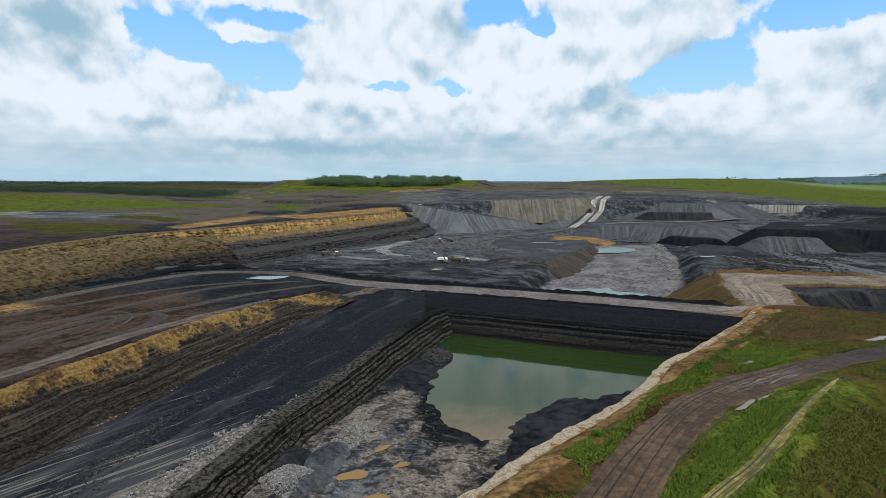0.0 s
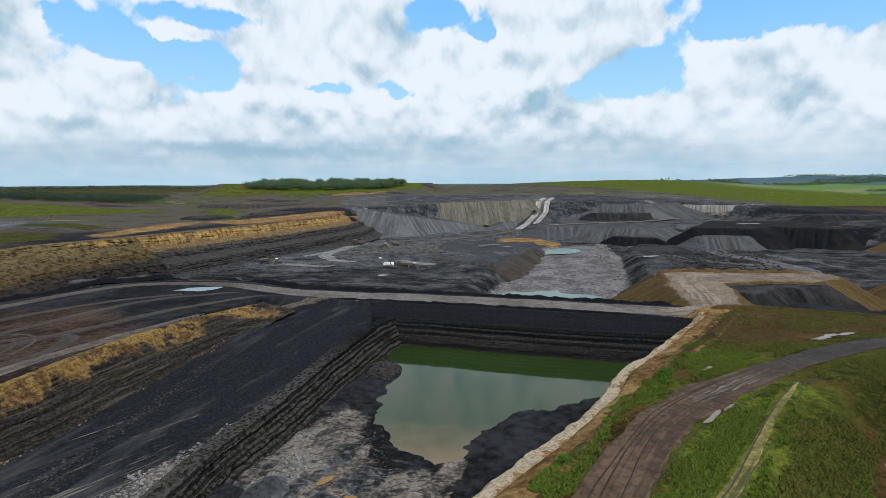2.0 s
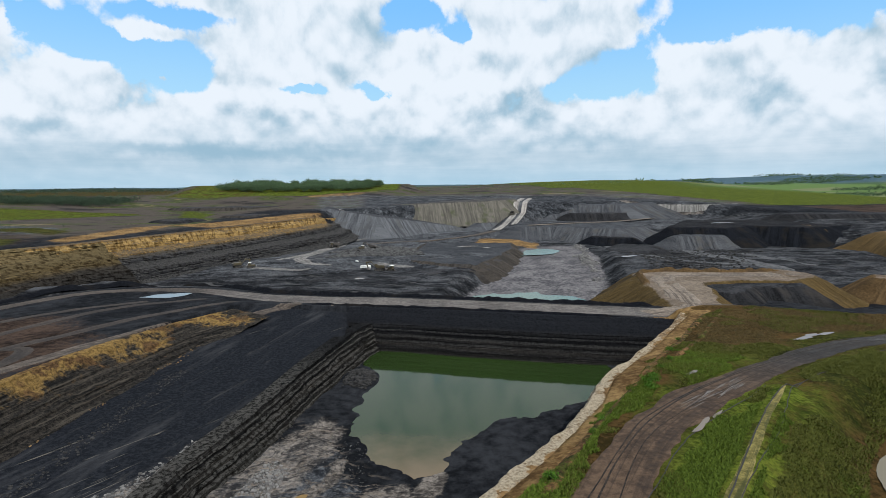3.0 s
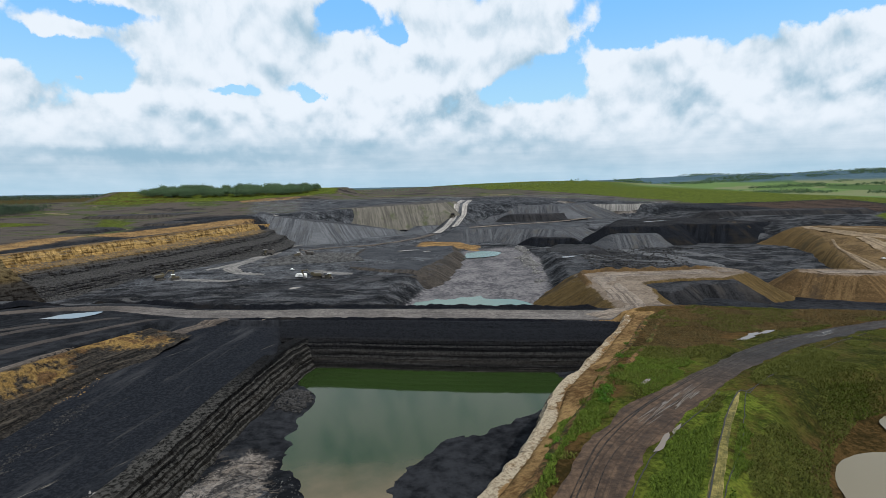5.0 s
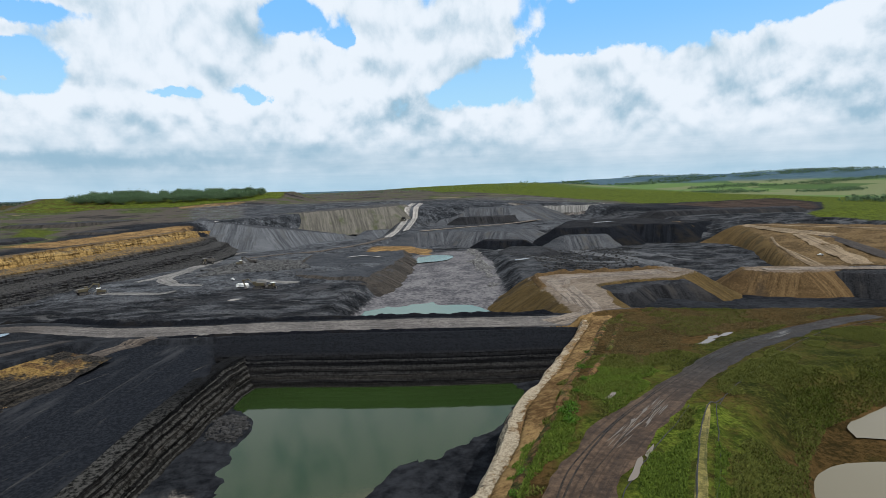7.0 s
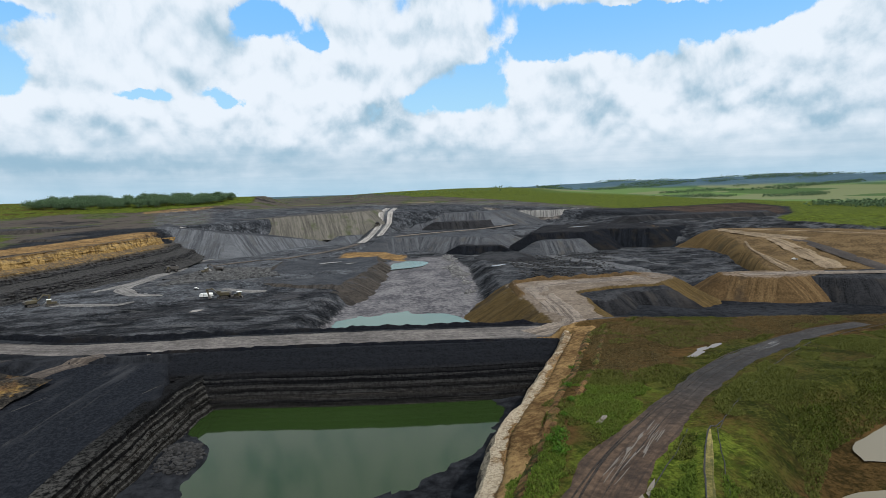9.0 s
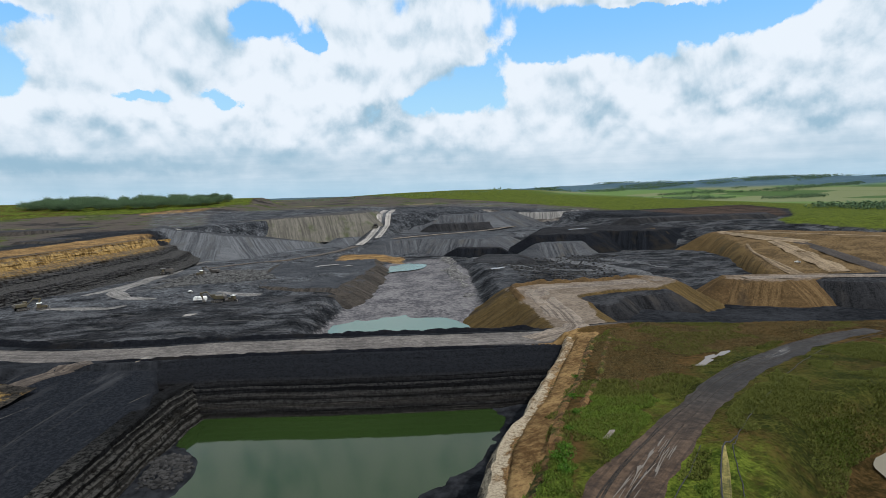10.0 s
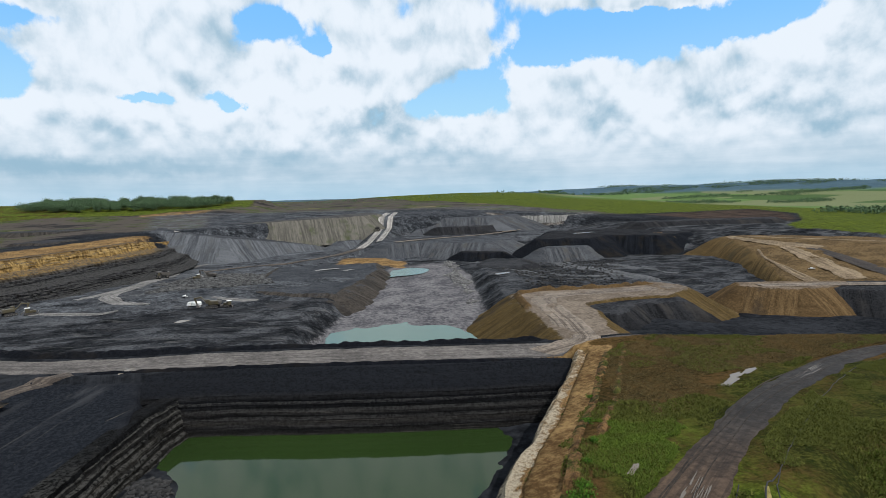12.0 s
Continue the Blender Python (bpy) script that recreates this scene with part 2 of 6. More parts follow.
    col = g.mix(g.m("MULTIPLY", pit_f, g.m("MULTIPLY", g.step(swirl_m, 0.53, 0.60), 0.75)), col, two_tone(g, p, (0.075, 0.062, 0.052), (0.19, 0.158, 0.130), 0.2, 1.0))
    col = g.mix(g.m("MULTIPLY", pit_f, g.m("MULTIPLY", g.step(swirl_m, 0.47, 0.41), 0.75)), col, (0.012, 0.0125, 0.014))
    # rills on slopes
    up = g.n("ShaderNodeSeparateXYZ", None, Vector=g.n("ShaderNodeNewGeometry").outputs["True Normal"]).outputs[2]
    rill = g.noise(g.scaled(p, 0.22, 0.03, 0.02), 1.0, 6, 0.7)
    rill_f = g.m("MULTIPLY", g.step(up, 0.985, 0.93), g.m("MULTIPLY", g.step(rill, 0.56, 0.4), 0.55))
    col = g.mix(rill_f, col, g.mix(1.0, col, (0.35, 0.35, 0.36), "MULTIPLY"))
    blade = g.scaled(p, 1.0, 1.0, 0.4)
    turf = g.mix(attr(g, "lush"), two_tone(g, blade, GRASS_D, GRASS_L, 0.09, 1.3), two_tone(g, blade, LUSH_D, LUSH_L, 0.12, 1.1))
    turf = g.mix(g.m("MULTIPLY", g.step(g.noise(p, 0.32, 7, 0.7), 0.50, 0.38), 0.65), turf, (0.012, 0.019, 0.004))
    straw = two_tone(g, p, DRY_D, DRY_L, 0.07, 0.7)
    turf = g.mix(g.step(g.m("ADD", attr(g, "dry"), g.m("MULTIPLY", g.m("SUBTRACT", g.noise(p, 0.045, 8, 0.7), 0.52), 2.4)), 0.15, 0.8), turf, straw)
    # farmland: fields of different crops
    far_f = attr(g, "farm")
    plots = g.n("ShaderNodeTexVoronoi", {"distance": "CHEBYCHEV"}, Vector=g.scaled(p, 1.0, 0.6, 0.0), Scale=0.0035, Randomness=0.8).outputs["Color"]
    ps = g.n("ShaderNodeSeparateColor", None, Color=plots).outputs[0]
    farm = g.mix(g.step(ps, 0.3, 0.35), (0.05, 0.085, 0.03), g.mix(g.step(ps, 0.6, 0.65), (0.085, 0.135, 0.045), (0.125, 0.14, 0.07)))
    turf = g.mix(far_f, turf, farm)
    col = g.mix(g.step(g.m("ADD", attr(g, "grass"), edge), 0.35, 0.6), col, turf)
    # wooded ridges at the horizon, with the blue of distance haze painted into their colour
    col = g.mix(attr(g, "hazy_woods"), col, two_tone(g, p, (0.042, 0.074, 0.096), (0.062, 0.100, 0.122), 0.006, 0.03))
    finish(g, col, 0.95, g.m("MULTIPLY", rough_n, g.m("SUBTRACT", 1.0, g.m("MULTIPLY", bench, 0.8))), 0.9, 0.9, Specular_IOR_Level=0.02)
    return m


GROUND = ground_material()


def simple(name, dark, light, coarse, fine, rough=0.9, bump_scale=0.5, bump=0.5, dist=0.3, spec=0.15):
    m, g = material(name)
    p = place_of(g)
    finish(g, two_tone(g, p, dark, light, coarse, fine), rough, g.noise(p, bump_scale, 5, 0.65), bump, dist, Specular_IOR_Level=spec)
    return m


def water_material(name, color, rough=0.07, silt=None, gloss=0.12):
    m, g = material(name)
    p = place_of(g)
    col = g.mix(g.noise(p, 0.02, 2), color, tuple(c * 1.35 for c in color))
    if silt:  # stirred-up mud towards the shallow shore
        x, y, _ = g.n("ShaderNodeSeparateXYZ", None, Vector=p).outputs
        near = g.m("ADD", g.m("ADD", y, g.m("MULTIPLY", x, 0.12)), g.m("MULTIPLY", g.noise(p, 0.06, 5, 0.6), 30.0))
        col = g.mix(g.step(near, 214.0, 178.0), col, silt)
    finish(g, col, rough, g.noise(p, 0.8, 2, 0.5), 0.015, 0.04, Specular_IOR_Level=gloss)
    return m


def strata_material(name, bands, top, depth, dirt=0.8, gain=2.0, wobble=3.0, rills=0.0, tread=None, low=False):
    """Layered rock: bands is a list of (share of the depth from the top, colour)."""
    m, g = material(name)
    p = place_of(g)
    wob = g.m("MULTIPLY", g.m("SUBTRACT", g.noise(p, 0.07, 6, 0.65), 0.5), wobble)
    z = g.n("ShaderNodeSeparateXYZ", None, Vector=p).outputs[2]
    f = g.m("DIVIDE", g.m("SUBTRACT", top, g.m("ADD", z, wob)), depth)
    ramp = g.n("ShaderNodeValToRGB", None, Fac=f)
    cr = ramp.color_ramp
    cr.elements[0].position, cr.elements[0].color = bands[0][0], (*bands[0][1], 1)
    cr.elements[1].position, cr.elements[1].color = bands[-1][0], (*bands[-1][1], 1)
    for pos, c in bands[1:-1]:
        cr.elements.new(pos).color = (*c, 1)
    lay = g.noise(g.scaled(p, 0.025, 0.025, 2.6), 1.0, 9, 0.72)
    grit = g.noise(p, 0.8, 8, 0.76)
    lines = g.step(lay, 0.54, 0.64)
    if low:  # pale partings in the lower seams alone
        lines = g.m("MULTIPLY", lines, g.step(f, 0.36, 0.52))
    col = g.mix(lines, ramp.outputs[0], g.mix(1.0, ramp.outputs[0], (gain, gain * 0.95, gain * 0.9), "MULTIPLY"))
    col = g.mix(g.m("MULTIPLY", g.step(grit, 0.54, 0.44), dirt), col, g.mix(1.0, col, (0.3, 0.28, 0.26), "MULTIPLY"))
    if rills:
        run = g.noise(g.scaled(p, 0.3, 0.3, 0.035), 1.0, 6, 0.7)
        col = g.mix(g.m("MULTIPLY", g.step(run, 0.54, 0.42), rills), col, g.mix(1.0, col, (0.32, 0.29, 0.26), "MULTIPLY"))
    if tread:  # crumbled rock on the ledges
        up = g.n("ShaderNodeSeparateXYZ", None, Vector=g.n("ShaderNodeNewGeometry").outputs["True Normal"]).outputs[2]
        col = g.mix(g.m("MULTIPLY", g.m("MULTIPLY", g.step(up, 0.6, 0.85), g.step(grit, 0.42, 0.58)), g.step(f, 0.30, 0.42) if low else 1.0), col, tread)
    finish(g, col, 0.92, g.m("ADD", lay, grit), 0.9, 0.8, Specular_IOR_Level=0.03)
    return m


def road_material(name, dark, light, wet, rut=1.0, turn=None):
    """Dirt with ruts along the way (attributes across and run, in metres)."""
    m, g = material(name)
    p = place_of(g)
    v = g.n("ShaderNodeCombineXYZ", None, X=attr(g, "across"), Y=g.m("MULTIPLY", attr(g, "run"), 0.008)).outputs[0]
    lines = g.m("ADD", g.m("MULTIPLY", g.noise(v, 0.55, 7, 0.66, 1.1), 0.72), g.m("MULTIPLY", g.noise(p, 0.22, 6, 0.68), 0.28))
    col = two_tone(g, p, dark, light, 0.05, 0.55)
    if turn:  # another dirt further along the way
        col = g.mix(g.step(g.m("ADD", attr(g, "run"), g.m("MULTIPLY", g.noise(p, 0.08, 4), 30.0)), turn[2], turn[3]), col, two_tone(g, p, turn[0], turn[1], 0.05, 0.55))
    col = g.mix(g.m("MULTIPLY", g.step(g.noise(p, 0.16, 7, 0.7), 0.55, 0.68), 0.45), col, wet)
    col = g.mix(g.m("MULTIPLY", g.step(lines, 0.51, 0.42), 0.95 * rut), col, wet)
    col = g.mix(g.m("MULTIPLY", g.step(lines, 0.56, 0.74), 0.5 * rut), col, tuple(c * 1.35 for c in light))
    finish(g, col, 0.85, g.m("ADD", lines, g.m("MULTIPLY", g.noise(p, 1.2, 4), 0.5)), 0.7, 0.3, Specular_IOR_Level=0.2)
    return m


ROAD = road_material("haul_road_dirt", (0.034, 0.027, 0.022), (0.085, 0.068, 0.056), (0.022, 0.018, 0.016), 0.7, ((0.066, 0.058, 0.053), (0.150, 0.133, 0.120), 175.0, 235.0))
TERRACE_ROAD = road_material("terrace_road_dirt", (0.045, 0.035, 0.028), (0.115, 0.092, 0.074), (0.022, 0.017, 0.014), 0.8)
TRACK = road_material("track_dirt", (0.031, 0.019, 0.0118), (0.088, 0.055, 0.034), (0.014, 0.010, 0.0078), 0.55, ((0.013, 0.0115, 0.0108), (0.042, 0.037, 0.034), 215.0, 290.0))
PALE_ROAD = road_material("pale_road_dirt", (0.095, 0.076, 0.06), (0.23, 0.185, 0.145), (0.05, 0.036, 0.026))
ARC_DIRT = road_material("scuffed_dirt", (0.024, 0.0185, 0.0155), (0.066, 0.051, 0.042), (0.011, 0.009, 0.008))
TERRACE_DIRT = road_material("terrace_dirt", (0.020, 0.0155, 0.013), (0.052, 0.040, 0.033), (0.014, 0.011, 0.009))
HILL_DIRT = road_material("hill_clay_dirt", (0.11, 0.076, 0.042), (0.25, 0.185, 0.115), (0.07, 0.046, 0.025))
BANK_DIRT = road_material("yellow_bank_dirt", (0.064, 0.058, 0.012), (0.23, 0.185, 0.060), (0.030, 0.034, 0.008), 0.9)
GREEN_WATER = water_material("green_water", (0.0135, 0.0255, 0.0065), 0.05, (0.125, 0.090, 0.052), 0.26)
MILKY_WATER = water_material("milky_water", (0.062, 0.105, 0.086), 0.15)
CLEAR_WATER = water_material("puddle_water", (0.125, 0.108, 0.074), 0.12)
SKY_WATER = water_material("clear_rain_water", (0.15, 0.15, 0.145), 0.08, None, 0.14)
COAL_WALL = strata_material("coal_seam", [(0.0, (0.0135, 0.0148, 0.018)), (0.28, (0.0105, 0.0114, 0.0138)), (0.36, (0.020, 0.020, 0.021)), (0.42, (0.0078, 0.0082, 0.0094)), (0.55, (0.0085, 0.0088, 0.0096)), (0.62, (0.028, 0.027, 0.026)), (0.68, (0.0072, 0.0074, 0.008)), (0.80, (0.032, 0.030, 0.028)), (0.86, (0.0082, 0.0083, 0.0088)), (1.0, (0.020, 0.019, 0.018))], 0.0, 18.0, 0.55, 3.2, 0.7, 0.0, (0.030, 0.029, 0.028), True)

SEAM_WALL = strata_material("stepped_seam", [(0.0, (0.013, 0.0135, 0.0145)), (0.42, (0.009, 0.0092, 0.0098)), (0.52, (0.026, 0.025, 0.024)), (0.60, (0.0065, 0.0066, 0.007)), (0.72, (0.034, 0.032, 0.029)), (0.79, (0.007, 0.007, 0.0072)), (0.9, (0.026, 0.025, 0.023)), (1.0, (0.022, 0.021, 0.020))], 0.0, 18.0, 0.8, 3.8, 0.9, 0.5, (0.060, 0.057, 0.052), True)


def embankment_material():
    """Black shale with thin partings under spills of yellow clay."""
    m, g = material("clay_over_shale")
    p = place_of(g)
    z = g.n("ShaderNodeSeparateXYZ", None, Vector=p).outputs[2]
    lay = g.noise(g.scaled(p, 0.03, 0.03, 2.4), 1.0, 8, 0.7)
    grit = g.noise(p, 0.9, 8, 0.72)
    shale = g.mix(g.step(grit, 0.40, 0.62), (0.010, 0.0095, 0.009), (0.042, 0.036, 0.030))
    shale = g.mix(g.m("MULTIPLY", g.step(lay, 0.53, 0.60), 0.75), shale, (0.068, 0.058, 0.046))
    shale = g.mix(g.m("MULTIPLY", g.step(lay, 0.46, 0.40), 0.8), shale, (0.006, 0.006, 0.0062))
    clay = g.mix(g.step(grit, 0.34, 0.62), (0.085, 0.052, 0.019), (0.235, 0.150, 0.052))
    rust = g.mix(g.step(grit, 0.38, 0.62), (0.04, 0.024, 0.013), (0.12, 0.070, 0.032))
    clay = g.mix(g.step(g.noise(p, 0.12, 5, 0.6), 0.52, 0.60), clay, rust)
    spill = g.m("ADD", g.m("MULTIPLY", z, 0.026), g.m("ADD", g.noise(p, 0.06, 6, 0.62), g.m("MULTIPLY", g.m("SUBTRACT", g.noise(p, 0.4, 6, 0.7), 0.5), 0.35)))
    finish(g, g.mix(g.step(spill, 0.46, 0.57), shale, clay), 0.93, g.m("ADD", lay, grit), 0.9, 0.8, Specular_IOR_Level=0.04)
    return m


CLAY_WALL = embankment_material()
SLOPE_WALL = strata_material("olive_clay_slope", [(0.0, (0.14, 0.106, 0.052)), (0.35, (0.105, 0.081, 0.042)), (0.66, (0.082, 0.061, 0.030)), (0.78, (0.035, 0.031, 0.026)), (1.0, (0.026, 0.024, 0.022))], 22.0, 22.0, 0.35, 1.8, 4.0, 0.9)
CLIFF_WALL = strata_material("layered_cliff", [(0.0, (0.20, 0.125, 0.05)), (0.06, (0.36, 0.24, 0.095)), (0.36, (0.27, 0.17, 0.06)), (0.42, (0.085, 0.070, 0.050)), (0.50, (0.046, 0.046, 0.048)), (0.60, (0.020, 0.020, 0.0215)), (0.70, (0.042, 0.042, 0.044)), (0.82, (0.018, 0.018, 0.0195)), (1.0, (0.028, 0.028, 0.030))], 22.0, 30.0, 0.5, 2.0, 3.0, 0.85, (0.055, 0.053, 0.05))


def rim_material():
    """The pit's lip: turfy soil, orange clay, a ragged cream edge, then black coal (attribute out, in metres past the lip)."""
    m, g = material("clay_rim")
    p = place_of(g)
    big, mid, grit = g.noise(p, 0.11, 6, 0.65), g.noise(p, 0.45, 6, 0.7), g.noise(p, 1.3, 7, 0.75)
    o = g.m("ADD", attr(g, "out"), g.m("ADD", g.m("MULTIPLY", g.m("SUBTRACT", big, 0.5), 9.0), g.m("MULTIPLY", g.m("SUBTRACT", mid, 0.5), 6.0)))
    turf = g.mix(g.step(mid, 0.44, 0.56), (0.024, 0.044, 0.005), (0.070, 0.066, 0.015))
    y = g.n("ShaderNodeSeparateXYZ", None, Vector=p).outputs[1]
    row = g.noise(g.n("ShaderNodeCombineXYZ", None, X=attr(g, "out"), Y=g.m("MULTIPLY", y, 0.05)).outputs[0], 0.55, 5, 0.65, 0.5)
    clay = g.mix(g.step(g.m("ADD", g.m("MULTIPLY", row, 0.55), g.m("MULTIPLY", grit, 0.45)), 0.40, 0.60), (0.075, 0.040, 0.016), (0.23, 0.135, 0.055))
    cream = g.mix(g.step(grit, 0.36, 0.60), (0.20, 0.155, 0.103), (0.385, 0.325, 0.235))
    cream = g.mix(g.m("MULTIPLY", g.step(g.noise(p, 0.7, 5, 0.7, 1.0), 0.45, 0.38), 0.55), cream, (0.105, 0.076, 0.050))
    brown = g.mix(g.step(grit, 0.40, 0.62), (0.03, 0.026, 0.022), (0.12, 0.098, 0.072))
    coal = g.mix(g.step(grit, 0.42, 0.62), (0.008, 0.008, 0.008), (0.026, 0.025, 0.024))
    col = g.mix(g.step(g.m("ADD", o, g.m("MULTIPLY", g.m("SUBTRACT", row, 0.5), 9.0)), -5.4, -4.2), turf, clay)
    tan = g.mix(g.step(grit, 0.38, 0.60), (0.085, 0.055, 0.030), (0.24, 0.165, 0.092))
    col = g.mix(g.step(o, -3.3, -2.5), col, g.mix(g.step(g.m("ADD", g.noise(p, 0.25, 6, 0.7), g.m("MULTIPLY", g.step(y, 235.0, 140.0), 0.16)), 0.47, 0.58), tan, cream))
    col = g.mix(g.step(o, 1.0, 1.6), col, brown)
    col = g.mix(g.step(o, 2.4, 3.6), col, coal)
    finish(g, col, 0.92, g.m("ADD", mid, grit), 1.0, 0.6, Specular_IOR_Level=0.1)
    return m


RIM_ROCK = rim_material()
LIGHT_ROAD = road_material("light_grey_road_dirt", (0.16, 0.148, 0.135), (0.36, 0.33, 0.30), (0.09, 0.083, 0.075))


# ---- plan ----
def area(poly, X, Y):
    """Signed distance to a polygon, negative inside."""
    P = np.array(poly, float)
    Q = np.roll(P, -1, 0)
    best = np.full(X.shape, 1e18)
    inside = np.zeros(X.shape, bool)
    for (ax, ay), (bx, by) in zip(P, Q):
        ex, ey = bx - ax, by - ay
        t = np.clip(((X - ax) * ex + (Y - ay) * ey) / (ex * ex + ey * ey), 0, 1)
        best = np.minimum(best, (X - ax - t * ex) ** 2 + (Y - ay - t * ey) ** 2)
        c = ((ay > Y) != (by > Y)) & (X < (bx - ax) * (Y - ay) / (by - ay + 1e-12) + ax)
        inside ^= c
    d = np.sqrt(best)
    return np.where(inside, -d, d)


def along(line, X, Y):
    """Distance to an open line and the running length at its foot."""
    P = np.array(line, float)[:, :2]
    best, run, s0 = np.full(X.shape, 1e18), np.zeros(X.shape), 0.0
    for (ax, ay), (bx, by) in zip(P[:-1], P[1:]):
        ex, ey = bx - ax, by - ay
        ln = math.hypot(ex, ey)
        t = np.clip(((X - ax) * ex + (Y - ay) * ey) / (ln * ln), 0, 1)
        d = (X - ax - t * ex) ** 2 + (Y - ay - t * ey) ** 2
        run = np.where(d < best, s0 + t * ln, run)
        best = np.minimum(best, d)
        s0 += ln
    return np.sqrt(best), run


def ease(v, lo, hi):
    t = np.clip((v - lo) / (hi - lo), 0, 1)
    return t * t * (3 - 2 * t)


_rng = np.random.default_rng(4)
_lat = _rng.random((256, 256))


def rumple(X, Y, scale, octaves=4):
    """Smooth value noise, about -1 to 1."""
    out, amp, tot = np.zeros(np.shape(X)), 1.0, 0.0
    for o in range(octaves):
        u, v = np.asarray(X) / scale + 17.3 * o, np.asarray(Y) / scale + 5.1 * o
        i, j = np.floor(u).astype(int), np.floor(v).astype(int)
        a, b = u - i, v - j
        a, b = a * a * (3 - 2 * a), b * b * (3 - 2 * b)
        q = lambda k, l: _lat[(i + k) % 256, (j + l) % 256]
        out += amp * ((q(0, 0) * (1 - a) + q(1, 0) * a) * (1 - b) + (q(0, 1) * (1 - a) + q(1, 1) * a) * b)
        tot += amp
        amp *= 0.5
        scale *= 0.5
    return (out / tot - 0.5) * 2.2


PIT = [(-6, 306), (20, 300), (60, 283), (101, 267), (135, 256), (146, 250), (121, 224), (101, 203), (87, 191), (74, 177), (62, 159), (39, 133), (21, 115), (7, 99), (-20, 65), (-60, 10), (-110, -60), (-150, -60), (-85, 60), (-60, 118), (-57, 134), (-51, 163), (-39, 193), (-21, 236.5), (-6, 272)]
POND = [(2, 291), (112, 251), (104, 227), (86, 209), (66, 202), (47, 196.5), (34.6, 188), (20, 168), (12, 163), (3, 174), (-5, 190), (-6, 206), (-2, 222), (-8, 236), (-4, 258)]
BENCH = [(-60, 324), (-2, 306), (-6, 272), (-21, 236), (-39, 193), (-51, 163), (-60, 118), (-85, 60), (-150, -60), (-290, -60), (-229, 20), (-149, 110), (-126, 147.5), (-123, 165.7), (-115.5, 184), (-109, 211), (-99, 242), (-85, 280), (-68, 310)]
EMB_TOP = [(-230, 20), (-150, 110), (-126.8, 147.5), (-123.6, 165.7), (-116.5, 184), (-110, 211), (-100, 242), (-86, 280), (-68, 312)]
CLIFF_TOP = [(-300, 180), (-262, 300), (-254, 414), (-220, 461), (-166, 556), (-110, 665), (-67, 760), (-48, 862), (10, 905)]
BASIN = [(-262, 240), (-254, 414), (-220, 461), (-166, 556), (-67, 760), (-48, 862), (10, 905), (150, 1000), (300, 960), (560, 1010), (900, 760), (1000, 560), (800, 240), (520, 118), (345, 188), (278, 221), (238, 238), (188, 262), (60, 310), (-40, 352), (-75, 372), (-160, 380), (-190, 340), (-215, 285)]
TRENCH = [(55, 345), (66, 395), (92, 448), (122, 501), (154, 562), (189, 645), (235, 660), (268, 655), (246, 560), (204, 450), (186, 400), (172, 345), (160, 310)]


# benches of the far workings: outline, height at the origin, rise per metre in x and y, run of the batter
BENCHES = [
    ([(-60, 905), (30, 900), (120, 935), (195, 955), (240, 985), (300, 1240), (-100, 1240)], -3.0, 0.0, 0.0, 30),
    ([(228, 811), (300, 800), (400, 780), (530, 900), (560, 1040), (330, 1040), (250, 880)], 0.0, 0.0, 0.0, 40),
    ([(640, 720), (760, 690), (900, 640), (1100, 560), (1100, 900), (720, 1000)], 8.0, 0.0, 0.0, 40),
    ([(330, 1040), (560, 1080), (760, 1060), (700, 1240), (330, 1240)], 26.0, 0.0, 0.0, 60),
    ([(-400, 1225), (-190, 1215), (-108, 1200), (0, 1250), (55, 1320), (120, 1500), (-450, 1600)], -93.0, 0.0, 0.11, 60),
]
LOW_RIGHT = [(50, 83), (65, 98), (80, 110), (100, 129), (118, 143), (142, 154), (190, 160), (260, 150), (260, 40), (40, 40)]
BERM = [(28, 68), (47.5, 88), (60, 98), (72.5, 109.5), (90.5, 127), (105, 140), (112, 146)]


RAMP = [(110, 768), (160, 795), (200, 828), (232, 874), (264, 938), (291, 1000), (326, 1084), (340, 1125)]
RAMP_Z = [-13, -10.5, -7, -2, 9, 18, 35, 36]
RAMP_RUN = [0] + list(np.cumsum([math.dist(a_, b_) for a_, b_ in zip(RAMP, RAMP[1:])]))


